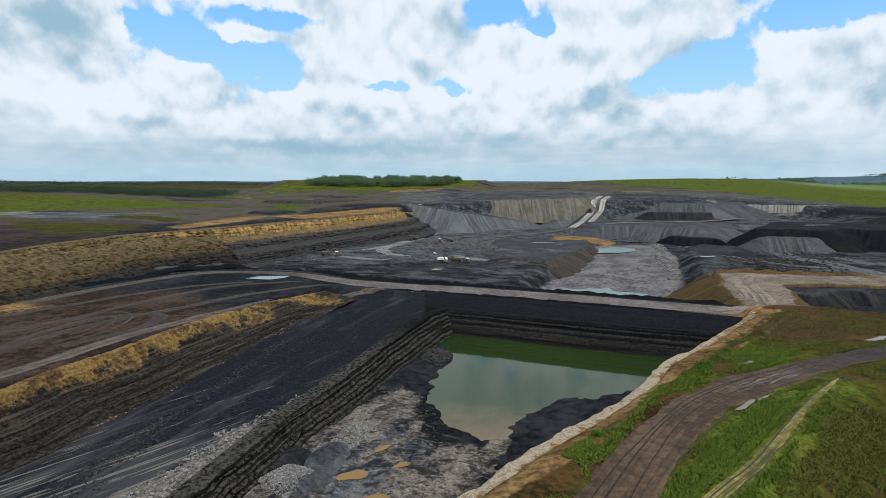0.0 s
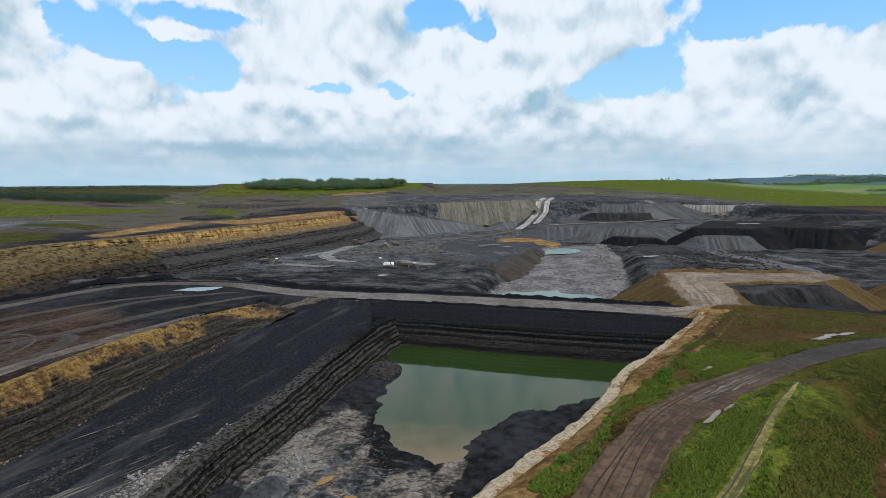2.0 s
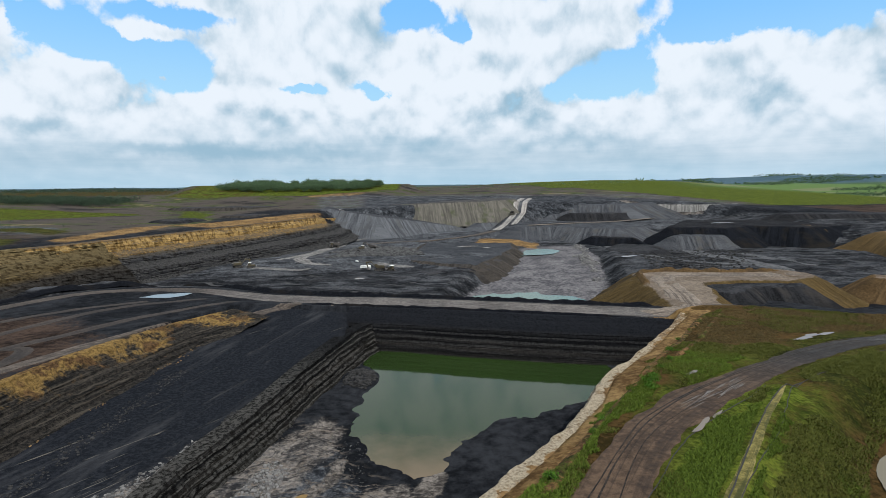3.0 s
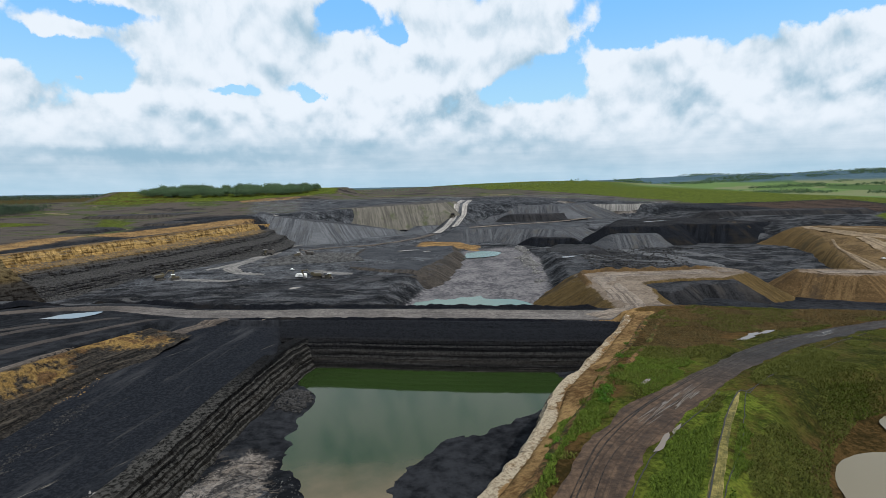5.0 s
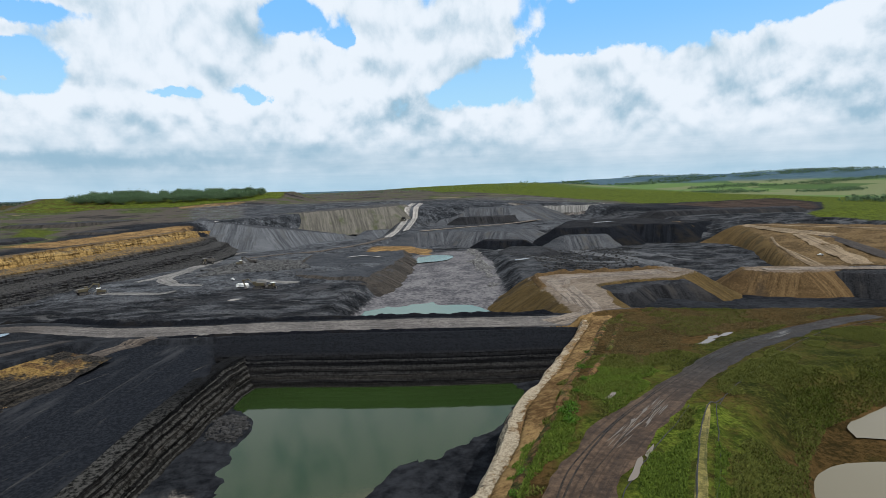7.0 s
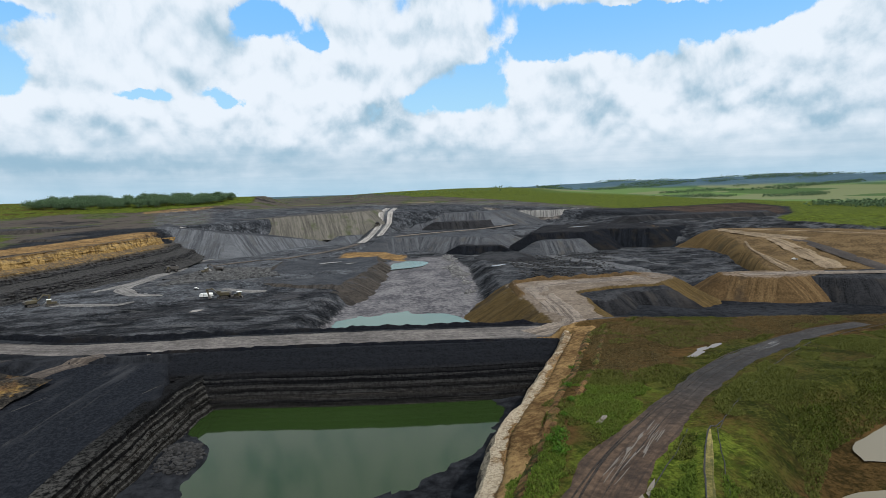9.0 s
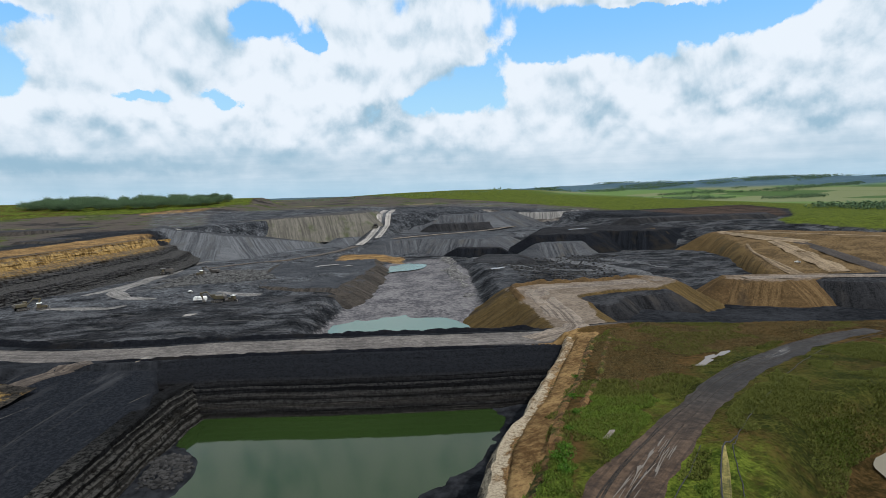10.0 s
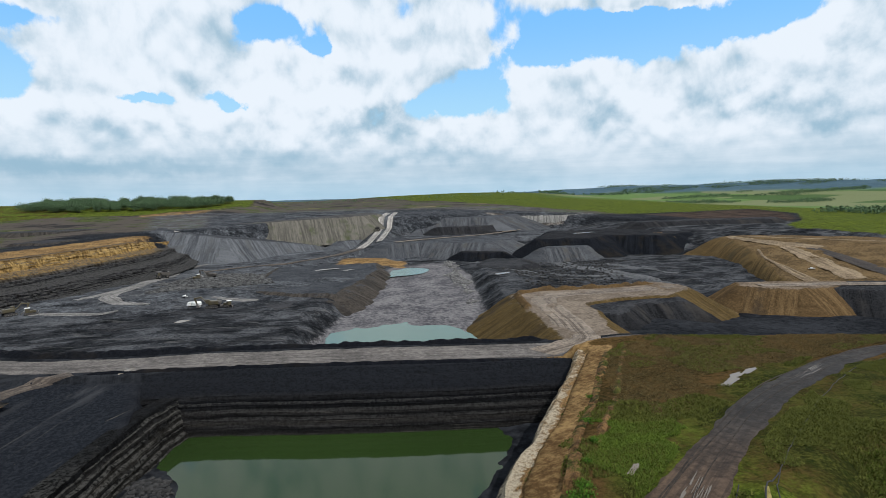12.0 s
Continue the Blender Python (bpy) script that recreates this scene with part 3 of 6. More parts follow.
def relief(X, Y):
    """Height of the ground at (X, Y)."""
    r = np.hypot(X, Y)
    turn = np.degrees(np.arctan2(X, Y))
    left = np.interp(r, [0, 300, 600, 900, 1300, 1800, 2500, 4000, 4700, 6000], [6, 8, 16, 26, 40, 46, 48, 50, 60, 30])
    right = np.interp(r, [0, 300, 700, 1200, 2000, 3000, 4200, 4700, 6000], [5, 5, 6, 3, -8, 0, 55, 112, 40])
    nat = left + (right - left) * ease(turn, 12, 48)
    nat = nat + 52 * np.exp(-((X - 1200) / np.where(X > 1200, 400, 640)) ** 2 - ((Y - 1950) / 900) ** 2)
    shelf = ease(-X, 100, 260) * (1 - ease(r, 900, 1300))
    nat = nat * (1 - shelf) + shelf * 22
    nat = nat + rumple(X, Y, 300, 4) * 5 * ease(r, 600, 1500) + rumple(X, Y, 700, 3) * 9 * ease(r, 3600, 4500)
    # broad mine floor
    b = area(BASIN, X, Y) + rumple(X, Y, 60, 3) * 6
    k = ease(b, -30, 25)
    floor = np.interp(Y, [300, 450, 560, 700, 850], [-11, -10, -7, -13, -14]) - 8 * ease(X, 250, 330) + 22 * ease(X + Y, 1150, 1300)
    floor = floor + (2.0 - floor) * ease(-X, 120, 170) * (1 - ease(Y, 390, 440))
    tier = (rumple(X, Y, 120, 4) * 5 + rumple(X, Y, 26, 3) * 0.7) / 1.7
    tier = (np.floor(tier) + ease(tier - np.floor(tier), 0.0, 0.22)) * 1.7
    floor = floor + tier * ease(Y, 400, 450) * (0.45 + 0.55 * ease(X, 150, 230))
    z = nat * k + (1 - k) * (floor + rumple(X, Y, 70, 4) * 1.5 + rumple(X, Y, 13, 3) * 0.4)
    for poly, h, ax, ay, run in BENCHES:
        d = area(poly, X, Y) + rumple(X, Y, 26, 4) * min(5, run * 0.3)
        top = np.clip(h + ax * X + ay * Y, -8, 67) + rumple(X, Y, 40, 3) * 0.8
        d = d + rumple(X + Y * 0.3, Y * 0.15, 9, 3) * run * 0.10 * ease(d, 2, 10)
        z = np.maximum(z, z + (top - z) * (1 - np.clip(d / run, 0, 1)))
    d, s = along(RAMP, X, Y)
    rz = np.interp(s, RAMP_RUN, RAMP_Z)
    z = np.maximum(z, rz - 0.6 * np.maximum(d - 14, 0))
    tr = area(TRENCH, X, Y) + rumple(X, Y, 24, 4) * 4
    tz = np.interp(Y, [300, 385, 450, 560, 640], [-23, -22, -19.2, -15, -13]) + rumple(X, Y, 10, 3) * 0.35
    z = z + (tz - z) * (1 - ease(tr, -4, 17))
    d, s = along([(208, 470), (226, 545), (262, 655)], X, Y)
    z = z + 2.2 * np.exp(-(d / 6) ** 2) * (0.6 + 0.5 * rumple(X, Y, 8, 3))
    # upper terrace beside the embankment
    ter = area([(-240, 20), (-150, 110), (-127, 147), (-116, 184), (-100, 242), (-86, 280), (-60, 316), (-50, 345), (-75, 372), (-160, 384), (-200, 350), (-230, 280), (-262, 200)], X, Y)
    tz = np.interp(Y, [60, 200, 290, 350], [6, 5, 3, 0.5]) + rumple(X, Y, 30, 4) * 0.5
    z = z + (tz - z) * (1 - ease(ter, 0, 12))
    # haul road causeway
    d, s = along(HAUL, X, Y)
    rz = np.interp(s, [0, 150, 330, 420, 640], [3, 2.5, 0, -0.5, -0.5])
    z = z + (rz - z) * (1 - ease(d, 13, 22))
    # grass land beside the pit
    gr = area(FIELD, X, Y)
    low = area(LOW_RIGHT, X, Y)
    gz = 8.5 + rumple(X, Y, 30, 4) * 0.5 - 2.6 * ease(Y, 150, 215) - 2.0 * ease(X, 150, 230) - 9.6 * ease(-low, 0, 17)
    bd, bs_ = along(BERM, X, Y)
    gz = gz + 1.3 * np.exp(-(bd / 3.5) ** 4)
    z = z + (gz - z) * (1 - ease(gr, -2, 7))
    p = area(PIT, X, Y)
    rim = np.interp(Y, [65, 99, 115, 133, 159, 177, 203, 254], [7, 6, 5.5, 4.5, 3, 2.5, 2, 2.5]) + 0.30 * p - 0.4
    z = np.where((p > 0) & (p < 14) & (gr > -3) & (X > 0) & (Y < 256), np.minimum(z, np.maximum(rim, -30)), z)
    # working bench and pit
    be = area(BENCH, X, Y)
    bz = np.interp(Y, [60, 150, 220, 300, 325], [-11, -10, -8.5, -4, -1]) + rumple(X, Y, 20, 4) * 0.10
    z = z + (bz - z) * (1 - ease(be, 0, 4))
    w_ = area(POND, X, Y) + rumple(X, Y, 12, 5) * 3.0 + rumple(X + 31, Y, 5, 4) * 2.2 + rumple(X, Y + 17, 2.6, 2) * 1.0
    rough = ease(w_, 0, 9)
    floor = -18.0 + np.clip(w_ * 0.07, -2.5, 0.9) + rumple(X, Y, 7, 4) * 0.7 * rough + rumple(X, Y, 24, 3) * 0.5 * rough
    floor = floor + 3.4 * np.exp(-((X + 3) / 6.5) ** 2 - ((Y - 245) / 9.5) ** 2) + 1.4 * np.exp(-((X + 47) / 10) ** 2 - ((Y - 128) / 9) ** 2)
    z = z + (floor - z) * (1 - ease(p, 1.0, 4.0))
    return z


HAUL = [(-330, 180), (-215, 270), (-198, 320), (-165, 372), (-112, 374), (-52, 340), (14, 319), (70, 298), (125, 276), (160, 264), (185, 262)]
FIELD = [(150, 255), (156, 244), (136, 226), (114, 202), (96, 185), (82, 168), (66, 152), (45, 128), (26, 106), (8, 90), (-40, 40), (-90, -60), (400, -80), (700, 20), (500, 108), (340, 180), (274, 213), (235, 231), (186, 253), (170, 256)]


def spread(parts):
    """Grid lines: parts of (start, end, step)."""
    out = []
    for a, b, st in parts:
        out += list(np.linspace(a, b, max(2, int(round(abs(b - a) / st)) + 1))[:-1])
    return np.array(out + [parts[-1][1]])


def grid_mesh(name, X, Y, Z, mat, layers=None, smooth=True):
    ny, nx = X.shape
    me = bpy.data.meshes.new(name)
    co = np.stack([X, Y, Z], -1).reshape(-1, 3)
    i = (np.arange(ny - 1)[:, None] * nx + np.arange(nx - 1)).ravel()
    faces = np.stack([i, i + 1, i + nx + 1, i + nx], -1)
    me.vertices.add(len(co))
    me.vertices.foreach_set("co", co.astype(np.float32).ravel())
    me.loops.add(faces.size)
    me.loops.foreach_set("vertex_index", faces.ravel().astype(np.int32))
    me.polygons.add(len(faces))
    me.polygons.foreach_set("loop_start", (np.arange(len(faces)) * 4).astype(np.int32))
    me.update()
    me.polygons.foreach_set("use_smooth", np.full(len(faces), smooth))
    for k, v in (layers or {}).items():
        me.attributes.new(k, "FLOAT", "POINT").data.foreach_set("value", np.asarray(v, np.float32).ravel())
    me.materials.append(mat)
    return new(name, me)


xs = spread([(-5000, -1500, 120), (-1500, -600, 25), (-600, -280, 8), (-280, -140, 2.5), (-140, 215, 1.25), (215, 420, 2.5), (420, 760, 4), (760, 1500, 14), (1500, 5000, 100)])
ys = spread([(-900, -100, 80), (-100, 60, 6), (60, 345, 1.25), (345, 560, 2.5), (560, 960, 4), (960, 1140, 5), (1140, 1500, 10), (1500, 5000, 70)])
GX, GY = np.meshgrid(xs, ys)
GZ = relief(GX, GY)
far = np.hypot(GX, GY)
fd = area(FIELD, GX, GY)
pd = area(PIT, GX, GY)
od = area(POND, GX, GY)
bs = area(BASIN, GX, GY)
be = area(BENCH, GX, GY)
tr = area(TRENCH, GX, GY)
low = area(LOW_RIGHT, GX, GY)
GREENS = [[(540, 1560), (621, 1500), (670, 1160), (747, 1080), (790, 985), (1000, 990), (1250, 1040), (1180, 870), (945, 700), (845, 655), (760, 550), (800, 460), (950, 300), (5200, -900), (5200, 5200), (-200, 5200), (-100, 3200), (580, 2200)],
          [(-420, 1240), (-325, 1212), (-277, 1240), (-187, 1240), (-132, 1232), (-83, 1262), (17, 1300), (80, 1345), (100, 1480), (-400, 1560)],
          [(-1300, 1050), (-920, 1060), (-540, 990), (-360, 930), (-340, 900), (-520, 800), (-600, 720), (-1000, 780)],
          [(-448, 560), (-400, 500), (-300, 425), (-272, 470), (-290, 520), (-380, 555)], [(-303, 994), (-261, 826), (-219, 775), (-233, 909)], [(-420, 655), (-330, 600), (-285, 560), (-290, 600), (-360, 670)],
          [(-1500, 1400), (-700, 1350), (-400, 1700), (-500, 2600), (-5000, 2600), (-5000, 400), (-1400, 400)]]


def soft(poly, lo, hi):
    return 1 - ease(area(poly, GX, GY), lo, hi)


lay = {k: np.zeros_like(GX) for k in ("grass", "clay", "soil", "pale", "grey", "dry", "wild", "farm", "hazy_woods", "slab", "work", "bench", "lush", "pitfloor")}
lay["work"] = (1 - ease(bs, -25, 5)) * ease(GY - 0.2 * np.abs(GX), 300, 340)
lay["work"] *= ease(area([(180, 255), (345, 180), (520, 110), (820, 230), (580, 225), (470, 300), (400, 325), (340, 345), (290, 335), (240, 328), (215, 300)], GX, GY), -6, 6)
lay["bench"] = (1 - ease(be, -3, 2)) * (1 - 0.6 * (1 - ease(pd, 2, 12)))
bd0, _ = along(BERM, GX, GY)
lay["lush"] = np.clip(0.95 * (1 - ease(bd0, 9, 16)) * (fd < 0) * (1 - ease(GX - GY, -30, -12)) + 0.75 * soft([(24, 103), (43, 125), (64, 149), (80, 163), (82, 152), (62, 137), (44, 117), (28, 95)], -2, 4) + 0.55 * soft([(91, 166), (108, 188), (125, 182), (122, 170), (104, 160), (92, 155)], -2, 6)
                      + 0.85 * soft(GREENS[0], -10, 30) + 0.8 * soft(GREENS[2], -10, 14) + 0.9 * soft(GREENS[1], -6, 6) + 0.7 * soft(GREENS[4], -6, 10), 0, 1)
lay["pitfloor"] = (1 - ease(pd, -9, -5)) * ease(od, 3, 8) * (1 - ease(GX + 0.3 * (GY - 150), 14, 22)) * (1 - ease(GY, 196, 210))
lay["grass"] = 1 - ease(fd, -5, 1)
for poly in GREENS:
    lay["grass"] = np.maximum(lay["grass"], 0.85 * soft(poly, -10, 14))
lay["dry"] = np.clip(0.75 * soft([(124, 203), (150, 238), (186, 250), (235, 229), (274, 211), (400, 150), (300, 170), (190, 205), (150, 190), (122, 180)], -8, 6) + 0.9 * ease(-low, 9, 18) + 0.3 * ease(far, 900, 1800) * (1 - ease(GX, 200, 500)) + 0.25 * (GX < -250)
                     + 0.55 * (1 - ease(np.abs(fd + 4), 2, 7)) * (far < 330) + 0.32 * (fd < 0), 0, 1)
lay["clay"] = np.clip((1 - ease(fd, 0, 5)) * ease(fd, -7, -2) * ease(pd, -8, 0) * 1.0 * (GX < 163) + 0.9 * ease(fd, -3, 1) * (1 - ease(fd, 12, 18)) * ease(pd, -8, -2) * (GX < 163) * (GY < 262), 0, 1)
lay["clay"] = np.maximum(lay["clay"], 0.7 * soft([(-215, 594), (-213, 660), (-170, 640), (-80, 760), (-60, 850), (-90, 850), (-180, 720), (-250, 640), (-262, 500), (-235, 480)], -10, 10))
lay["clay"] = np.maximum(lay["clay"], 0.75 * soft([(141, 712), (164, 775), (214, 760), (222, 690), (205, 640), (184, 660)], -6, 8))
lay["clay"] = np.maximum(lay["clay"], 0.55 * soft([(-120, 1200), (-10, 1240), (20, 1290), (-130, 1260)], -10, 10))
lay["clay"] = np.maximum(lay["clay"], 0.55 * soft([(-262, 150), (-205, 215), (-190, 262), (-215, 280), (-262, 240)], -10, 10))
lay["soil"] = np.clip(0.75 * soft([(-262, 100), (-150, 100), (-128, 150), (-118, 184), (-104, 240), (-150, 300), (-205, 300), (-240, 240)], -15, 25) + 0.5 * soft([(-600, 420), (-262, 300), (-258, 500), (-330, 620), (-700, 640)], -20, 20)
                     + 0.75 * soft([(840, 960), (860, 700), (960, 720), (1160, 880), (1230, 1020), (1000, 980)], -20, 30) + 0.75 * ease(-low, 13, 22), 0, 1)
lay["wild"] = np.clip(ease(far, 520, 700) * ease(-GX, 150, 240) + ease(far, 880, 980) * ease(-GX, -40, 40) + ease(far, 1150, 1300), 0, 1) * (1 - ease(GX, 700, 900))
lay["slab"] = 0.8 * (1 - ease(tr, -4, 6))
lay["pale"] = np.clip(0.6 * soft([(-44, 165), (-30, 192), (-16, 208), (-7, 198), (-12, 176), (-20, 162), (-42, 148)], -3, 4) * (pd < -5) + 0.55 * soft([(-14, 146), (2, 160), (10, 163), (15, 150), (4, 130), (-10, 118), (-26, 126)], -3, 4)
                      + 0.6 * soft([(-60, 140), (-46, 150), (-34, 146), (-30, 130), (-50, 110), (-70, 100)], -3, 5) * (pd < -3)
                      + 0.55 * (1 - ease(area([(-52, 150), (-44, 168), (-38, 186), (-42, 190), (-54, 174), (-67, 150), (-80, 112), (-60, 100)], GX, GY), -5, 5)) + 0.7 * soft([(505, 1040), (560, 1010), (640, 965), (630, 950), (555, 990), (500, 1020)], -4, 8)
                      + 0.7 * soft([(-700, 800), (-590, 770), (-520, 690), (-560, 660), (-680, 720)], -8, 8) + 0.30 * soft([(-75, 520), (0, 560), (60, 520), (60, 600), (20, 690), (-40, 690), (-60, 600)], -10, 14), 0, 1)
lay["grey"] = np.clip(0.5 * soft([(-40, 850), (20, 830), (180, 910), (300, 1000), (340, 1250), (30, 1250), (-100, 1250), (-80, 900)], -10, 20) + 0.45 * soft([(205, 715), (345, 680), (420, 750), (620, 900), (760, 990), (640, 1200), (340, 1200), (240, 880)], -10, 20)
                      + 0.5 * (1 - ease(bs, -60, 0)) * ease(GY, 420, 520) * (1 - ease(GX, 200, 260)) + 0.3 * soft([(240, 480), (420, 480), (480, 640), (300, 690)], -10, 20), 0, 1)
lay["grey"] = np.maximum(lay["grey"], 0.75 * soft([(-600, 740), (-430, 720), (-330, 660), (-295, 590), (-330, 560), (-420, 585), (-520, 650)], -8, 8))
lay["grey"] = np.maximum(lay["grey"], 0.62 * (1 - ease(pd, -6, -2)) * ease(od, 3, 9) * (1 - ease(GX + 0.2 * (GY - 150), -6, 4)) * (1 - ease(GY, 186, 200)))
for line, half in (([(-8, 176), (-11, 164), (-19, 157), (-24, 150)], 2.2), ([(-19, 157), (-12, 147), (-6, 138)], 2.0), ([(19, 164), (16, 156), (10, 151), (2, 143), (7, 136), (12, 128)], 3.4)):
    lay["pale"] = np.maximum(lay["pale"], 0.85 * (1 - ease(along(line, GX, GY)[0], half * 0.5, half * 1.6)) * (GZ < -15))
lay["farm"] = ease(far, 1750, 2000) * ease(np.degrees(np.arctan2(GX, GY)), 30, 36)
# mask by distance for the far woods that carry painted haze
lay["hazy_woods"] = ease(far + rumple(GX, GY, 300, 3) * 250, 3900, 4200)
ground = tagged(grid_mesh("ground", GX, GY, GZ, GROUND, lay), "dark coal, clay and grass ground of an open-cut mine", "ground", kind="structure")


def height(x, y):
    return float(relief(np.array([x], float), np.array([y], float))[0])


def smooth_line(pts, step):
    """Points every step metres on a smooth curve through pts (any number of columns)."""
    P = np.array(pts, float)
    s = np.concatenate([[0], np.cumsum(np.hypot(*(np.diff(P[:, :2], axis=0)).T))])
    m = np.gradient(P, s, axis=0)
    q = np.arange(0, s[-1], step)
    k = np.clip(np.searchsorted(s, q, "right") - 1, 0, len(s) - 2)
    h = (s[k + 1] - s[k])[:, None]
    t = ((q - s[k])[:, None]) / h
    return (2 * t**3 - 3 * t**2 + 1) * P[k] + (t**3 - 2 * t**2 + t) * h * m[k] + (-2 * t**3 + 3 * t**2) * P[k + 1] + (t**3 - t**2) * h * m[k + 1]


def normals(L):
    d = np.gradient(L[:, :2], axis=0)
    d /= np.linalg.norm(d, axis=1)[:, None]
    return np.stack([d[:, 1], -d[:, 0]], -1)  # to the right of the way


def road_strip(name, line, width, mat, label, lift=0.12, step=2.0, across=9, rag=0.6, category="road", over=None):
    L = smooth_line(line, step)
    N = normals(L)
    k = np.linspace(-0.5, 0.5, across)
    W = (L[:, 2:3] if L.shape[1] > 2 else width) + rumple(L[:, 0:1] + np.sign(k) * 40, L[:, 1:2], 12, 4) * rag * 2 + rumple(L[:, 0:1] - np.sign(k) * 70, L[:, 1:2], 4, 2) * rag * 0.9
    X = L[:, 0:1] + N[:, 0:1] * k * W
    Y = L[:, 1:2] + N[:, 1:2] * k * W
    Z = (over or relief)(X, Y) + lift - 0.3 * (np.abs(k) > 0.49)
    run = np.arange(len(L))[:, None] * step
    return tagged(grid_mesh(name, X, Y, Z, mat, {"across": k * W, "run": run + 0 * k}), label, category, kind="structure")


def sheet(name, poly, z, mat, label, wob=0.0, category="water"):
    """A level sheet with a smooth, slightly ragged outline."""
    P = smooth_line(poly + poly[:1], 1.5)
    N = normals(P)
    P = P[:, :2] + N * (rumple(P[:, 0], P[:, 1], 6, 3) * wob)[:, None]
    bm = bmesh.new()
    vs = [bm.verts.new((x, y, z)) for x, y in P]
    f = bm.faces.new(vs)
    f.normal_update()
    if f.normal.z < 0:
        f.normal_flip()
    bmesh.ops.triangulate(bm, faces=[f])
    me = bpy.data.meshes.new(name)
    bm.to_mesh(me)
    bm.free()
    me.materials.append(mat)
    return tagged(new(name, me), label, category, kind="structure")


def wall_strip(name, line, profile, mat, label, side=1, step=0.8, rag=1.0, ledge=0.5, seed=0.0, lump=0.0, category="rock wall"):
    """A cut face. line: (x, y, top z, bottom z) along the lip; profile: (offset out from the lip, share of the drop);
    side: 1 if it faces right of the line's way."""
    L = smooth_line(line, step)
    N = normals(L) * side
    pr = np.array(profile, float)
    u = np.concatenate([[0], np.cumsum(np.hypot(np.diff(pr[:, 0]), np.diff(pr[:, 1]) * 16))])
    q = np.linspace(0, u[-1], int(u[-1] / 0.7) + 2)
    off, f = np.interp(q, u, pr[:, 0]), np.interp(q, u, pr[:, 1])
    s = np.arange(len(L))[:, None] * step + seed
    depth = (L[:, 2:3] - L[:, 3:4])
    Z = L[:, 2:3] - depth * np.clip(f, 0, None)
    inner = ease(off, -3.0, 0.5)
    wob = rumple(s + 0 * Z, Z * 3 + seed, 16, 4) * rag + rumple(s + 0 * Z, 0 * Z + seed, 5, 3) * rag * 0.8 + rumple(s * 1.0 + 0 * Z, Z * 2 + 9, 2.2, 2) * rag * 0.45
    shelf = rumple(s * 0.15 + 0 * Z, Z * 6 + seed, 4, 3) * ledge
    O = off + (wob + shelf) * inner
    X = L[:, 0:1] + N[:, 0:1] * O
    Y = L[:, 1:2] + N[:, 1:2] * O
    Z = Z + rumple(X, Y, 4, 3) * 0.25 * inner + rumple(X, Y, 3.5, 3) * lump * ease(off, -10.5, -7)
    out = off + 0 * Z
    if side < 0:
        X, Y, Z, out = X[:, ::-1], Y[:, ::-1], Z[:, ::-1], out[:, ::-1]
    return tagged(grid_mesh(name, X, Y, Z, mat, {"out": out}, smooth=False), label, category, kind="structure")


# ---- cut faces ----
wall_strip("highwall_far", [(-8, 311, -0.6, -19), (20, 302, -0.6, -19), (60, 285, -0.6, -19), (101, 269, -0.6, -19), (135, 258, -0.6, -19), (150, 252, -0.6, -19)],
           [(-4, -0.02), (0, 0.0), (3.5, 0.10), (6, 0.13), (12, 0.23), (14.5, 0.28), (15.0, 0.40), (16.2, 0.42), (16.6, 0.53), (17.6, 0.55), (18.0, 0.66), (18.9, 0.68), (19.3, 0.79), (20.1, 0.81), (20.5, 0.93), (21.2, 0.95), (21.6, 1.05)], COAL_WALL, "black layered coal highwall over the green pond", 1, rag=0.45, ledge=0.25)
SIDE_STEPS = [(-6, -0.02), (0, 0.0)] + [q for k in range(7) for q in ((0.25 + k * 1.12, 0.13 + k * 0.13), (1.05 + k * 1.12, 0.145 + k * 0.13))] + [(8.6, 1.08)]
wall_strip("highwall_side", [(13, 296, -6.6, -19), (4.5, 293, -6.0, -19), (-3.5, 283, -5.6, -19), (-9, 270, -5.6, -19), (-22, 236.5, -6.5, -19), (-36.5, 193, -8, -19), (-48.5, 163, -9, -19), (-57, 130, -9.5, -18.5), (-63, 108, -10, -18.5), (-84, 60, -10.5, -18.5)],
           SIDE_STEPS, SEAM_WALL, "dark stepped coal face along the working bench", -1, rag=0.55, ledge=0.35, step=0.6)
wall_strip("rim_wall", [(150, 254, 3, -19), (139, 242, 2, -19), (121, 224, 2, -19), (101, 203, 2, -19), (74, 177, 2.5, -19), (62, 159, 3, -19), (39, 133, 4.5, -19), (21, 115, 5.5, -19), (7, 99, 6, -19), (-20, 65, 7, -19), (-60, 10, 7, -19)],
           [(-11, -0.135), (-6, -0.085), (-3, -0.045), (0, 0.0), (1.6, 0.12), (3, 0.3), (4, 0.5), (5, 0.75), (6.5, 1.0), (7.5, 1.05)], RIM_ROCK, "pale clay rim over a steep dark pit face", 1, rag=0.6, lump=0.5)
wall_strip("embankment", [(x, y, 4.6 - max(0, y - 230) * 0.05, z) for (x, y), z in zip(EMB_TOP, (-12, -12, -11, -10.5, -10, -9.5, -8.5, -6, -1.5))],
           [(-7, -0.02), (-4, -0.04), (0, 0.0), (4, 0.35), (6, 0.4), (7, 0.52), (9.5, 0.55), (10.2, 0.65), (12.5, 0.68), (13.2, 0.78), (15.5, 0.81), (16.2, 0.9), (18.5, 0.92), (20, 1.0), (22, 1.05)], CLAY_WALL, "yellow clay embankment over dark shale beside the bench", 1, rag=0.65, ledge=0.4)
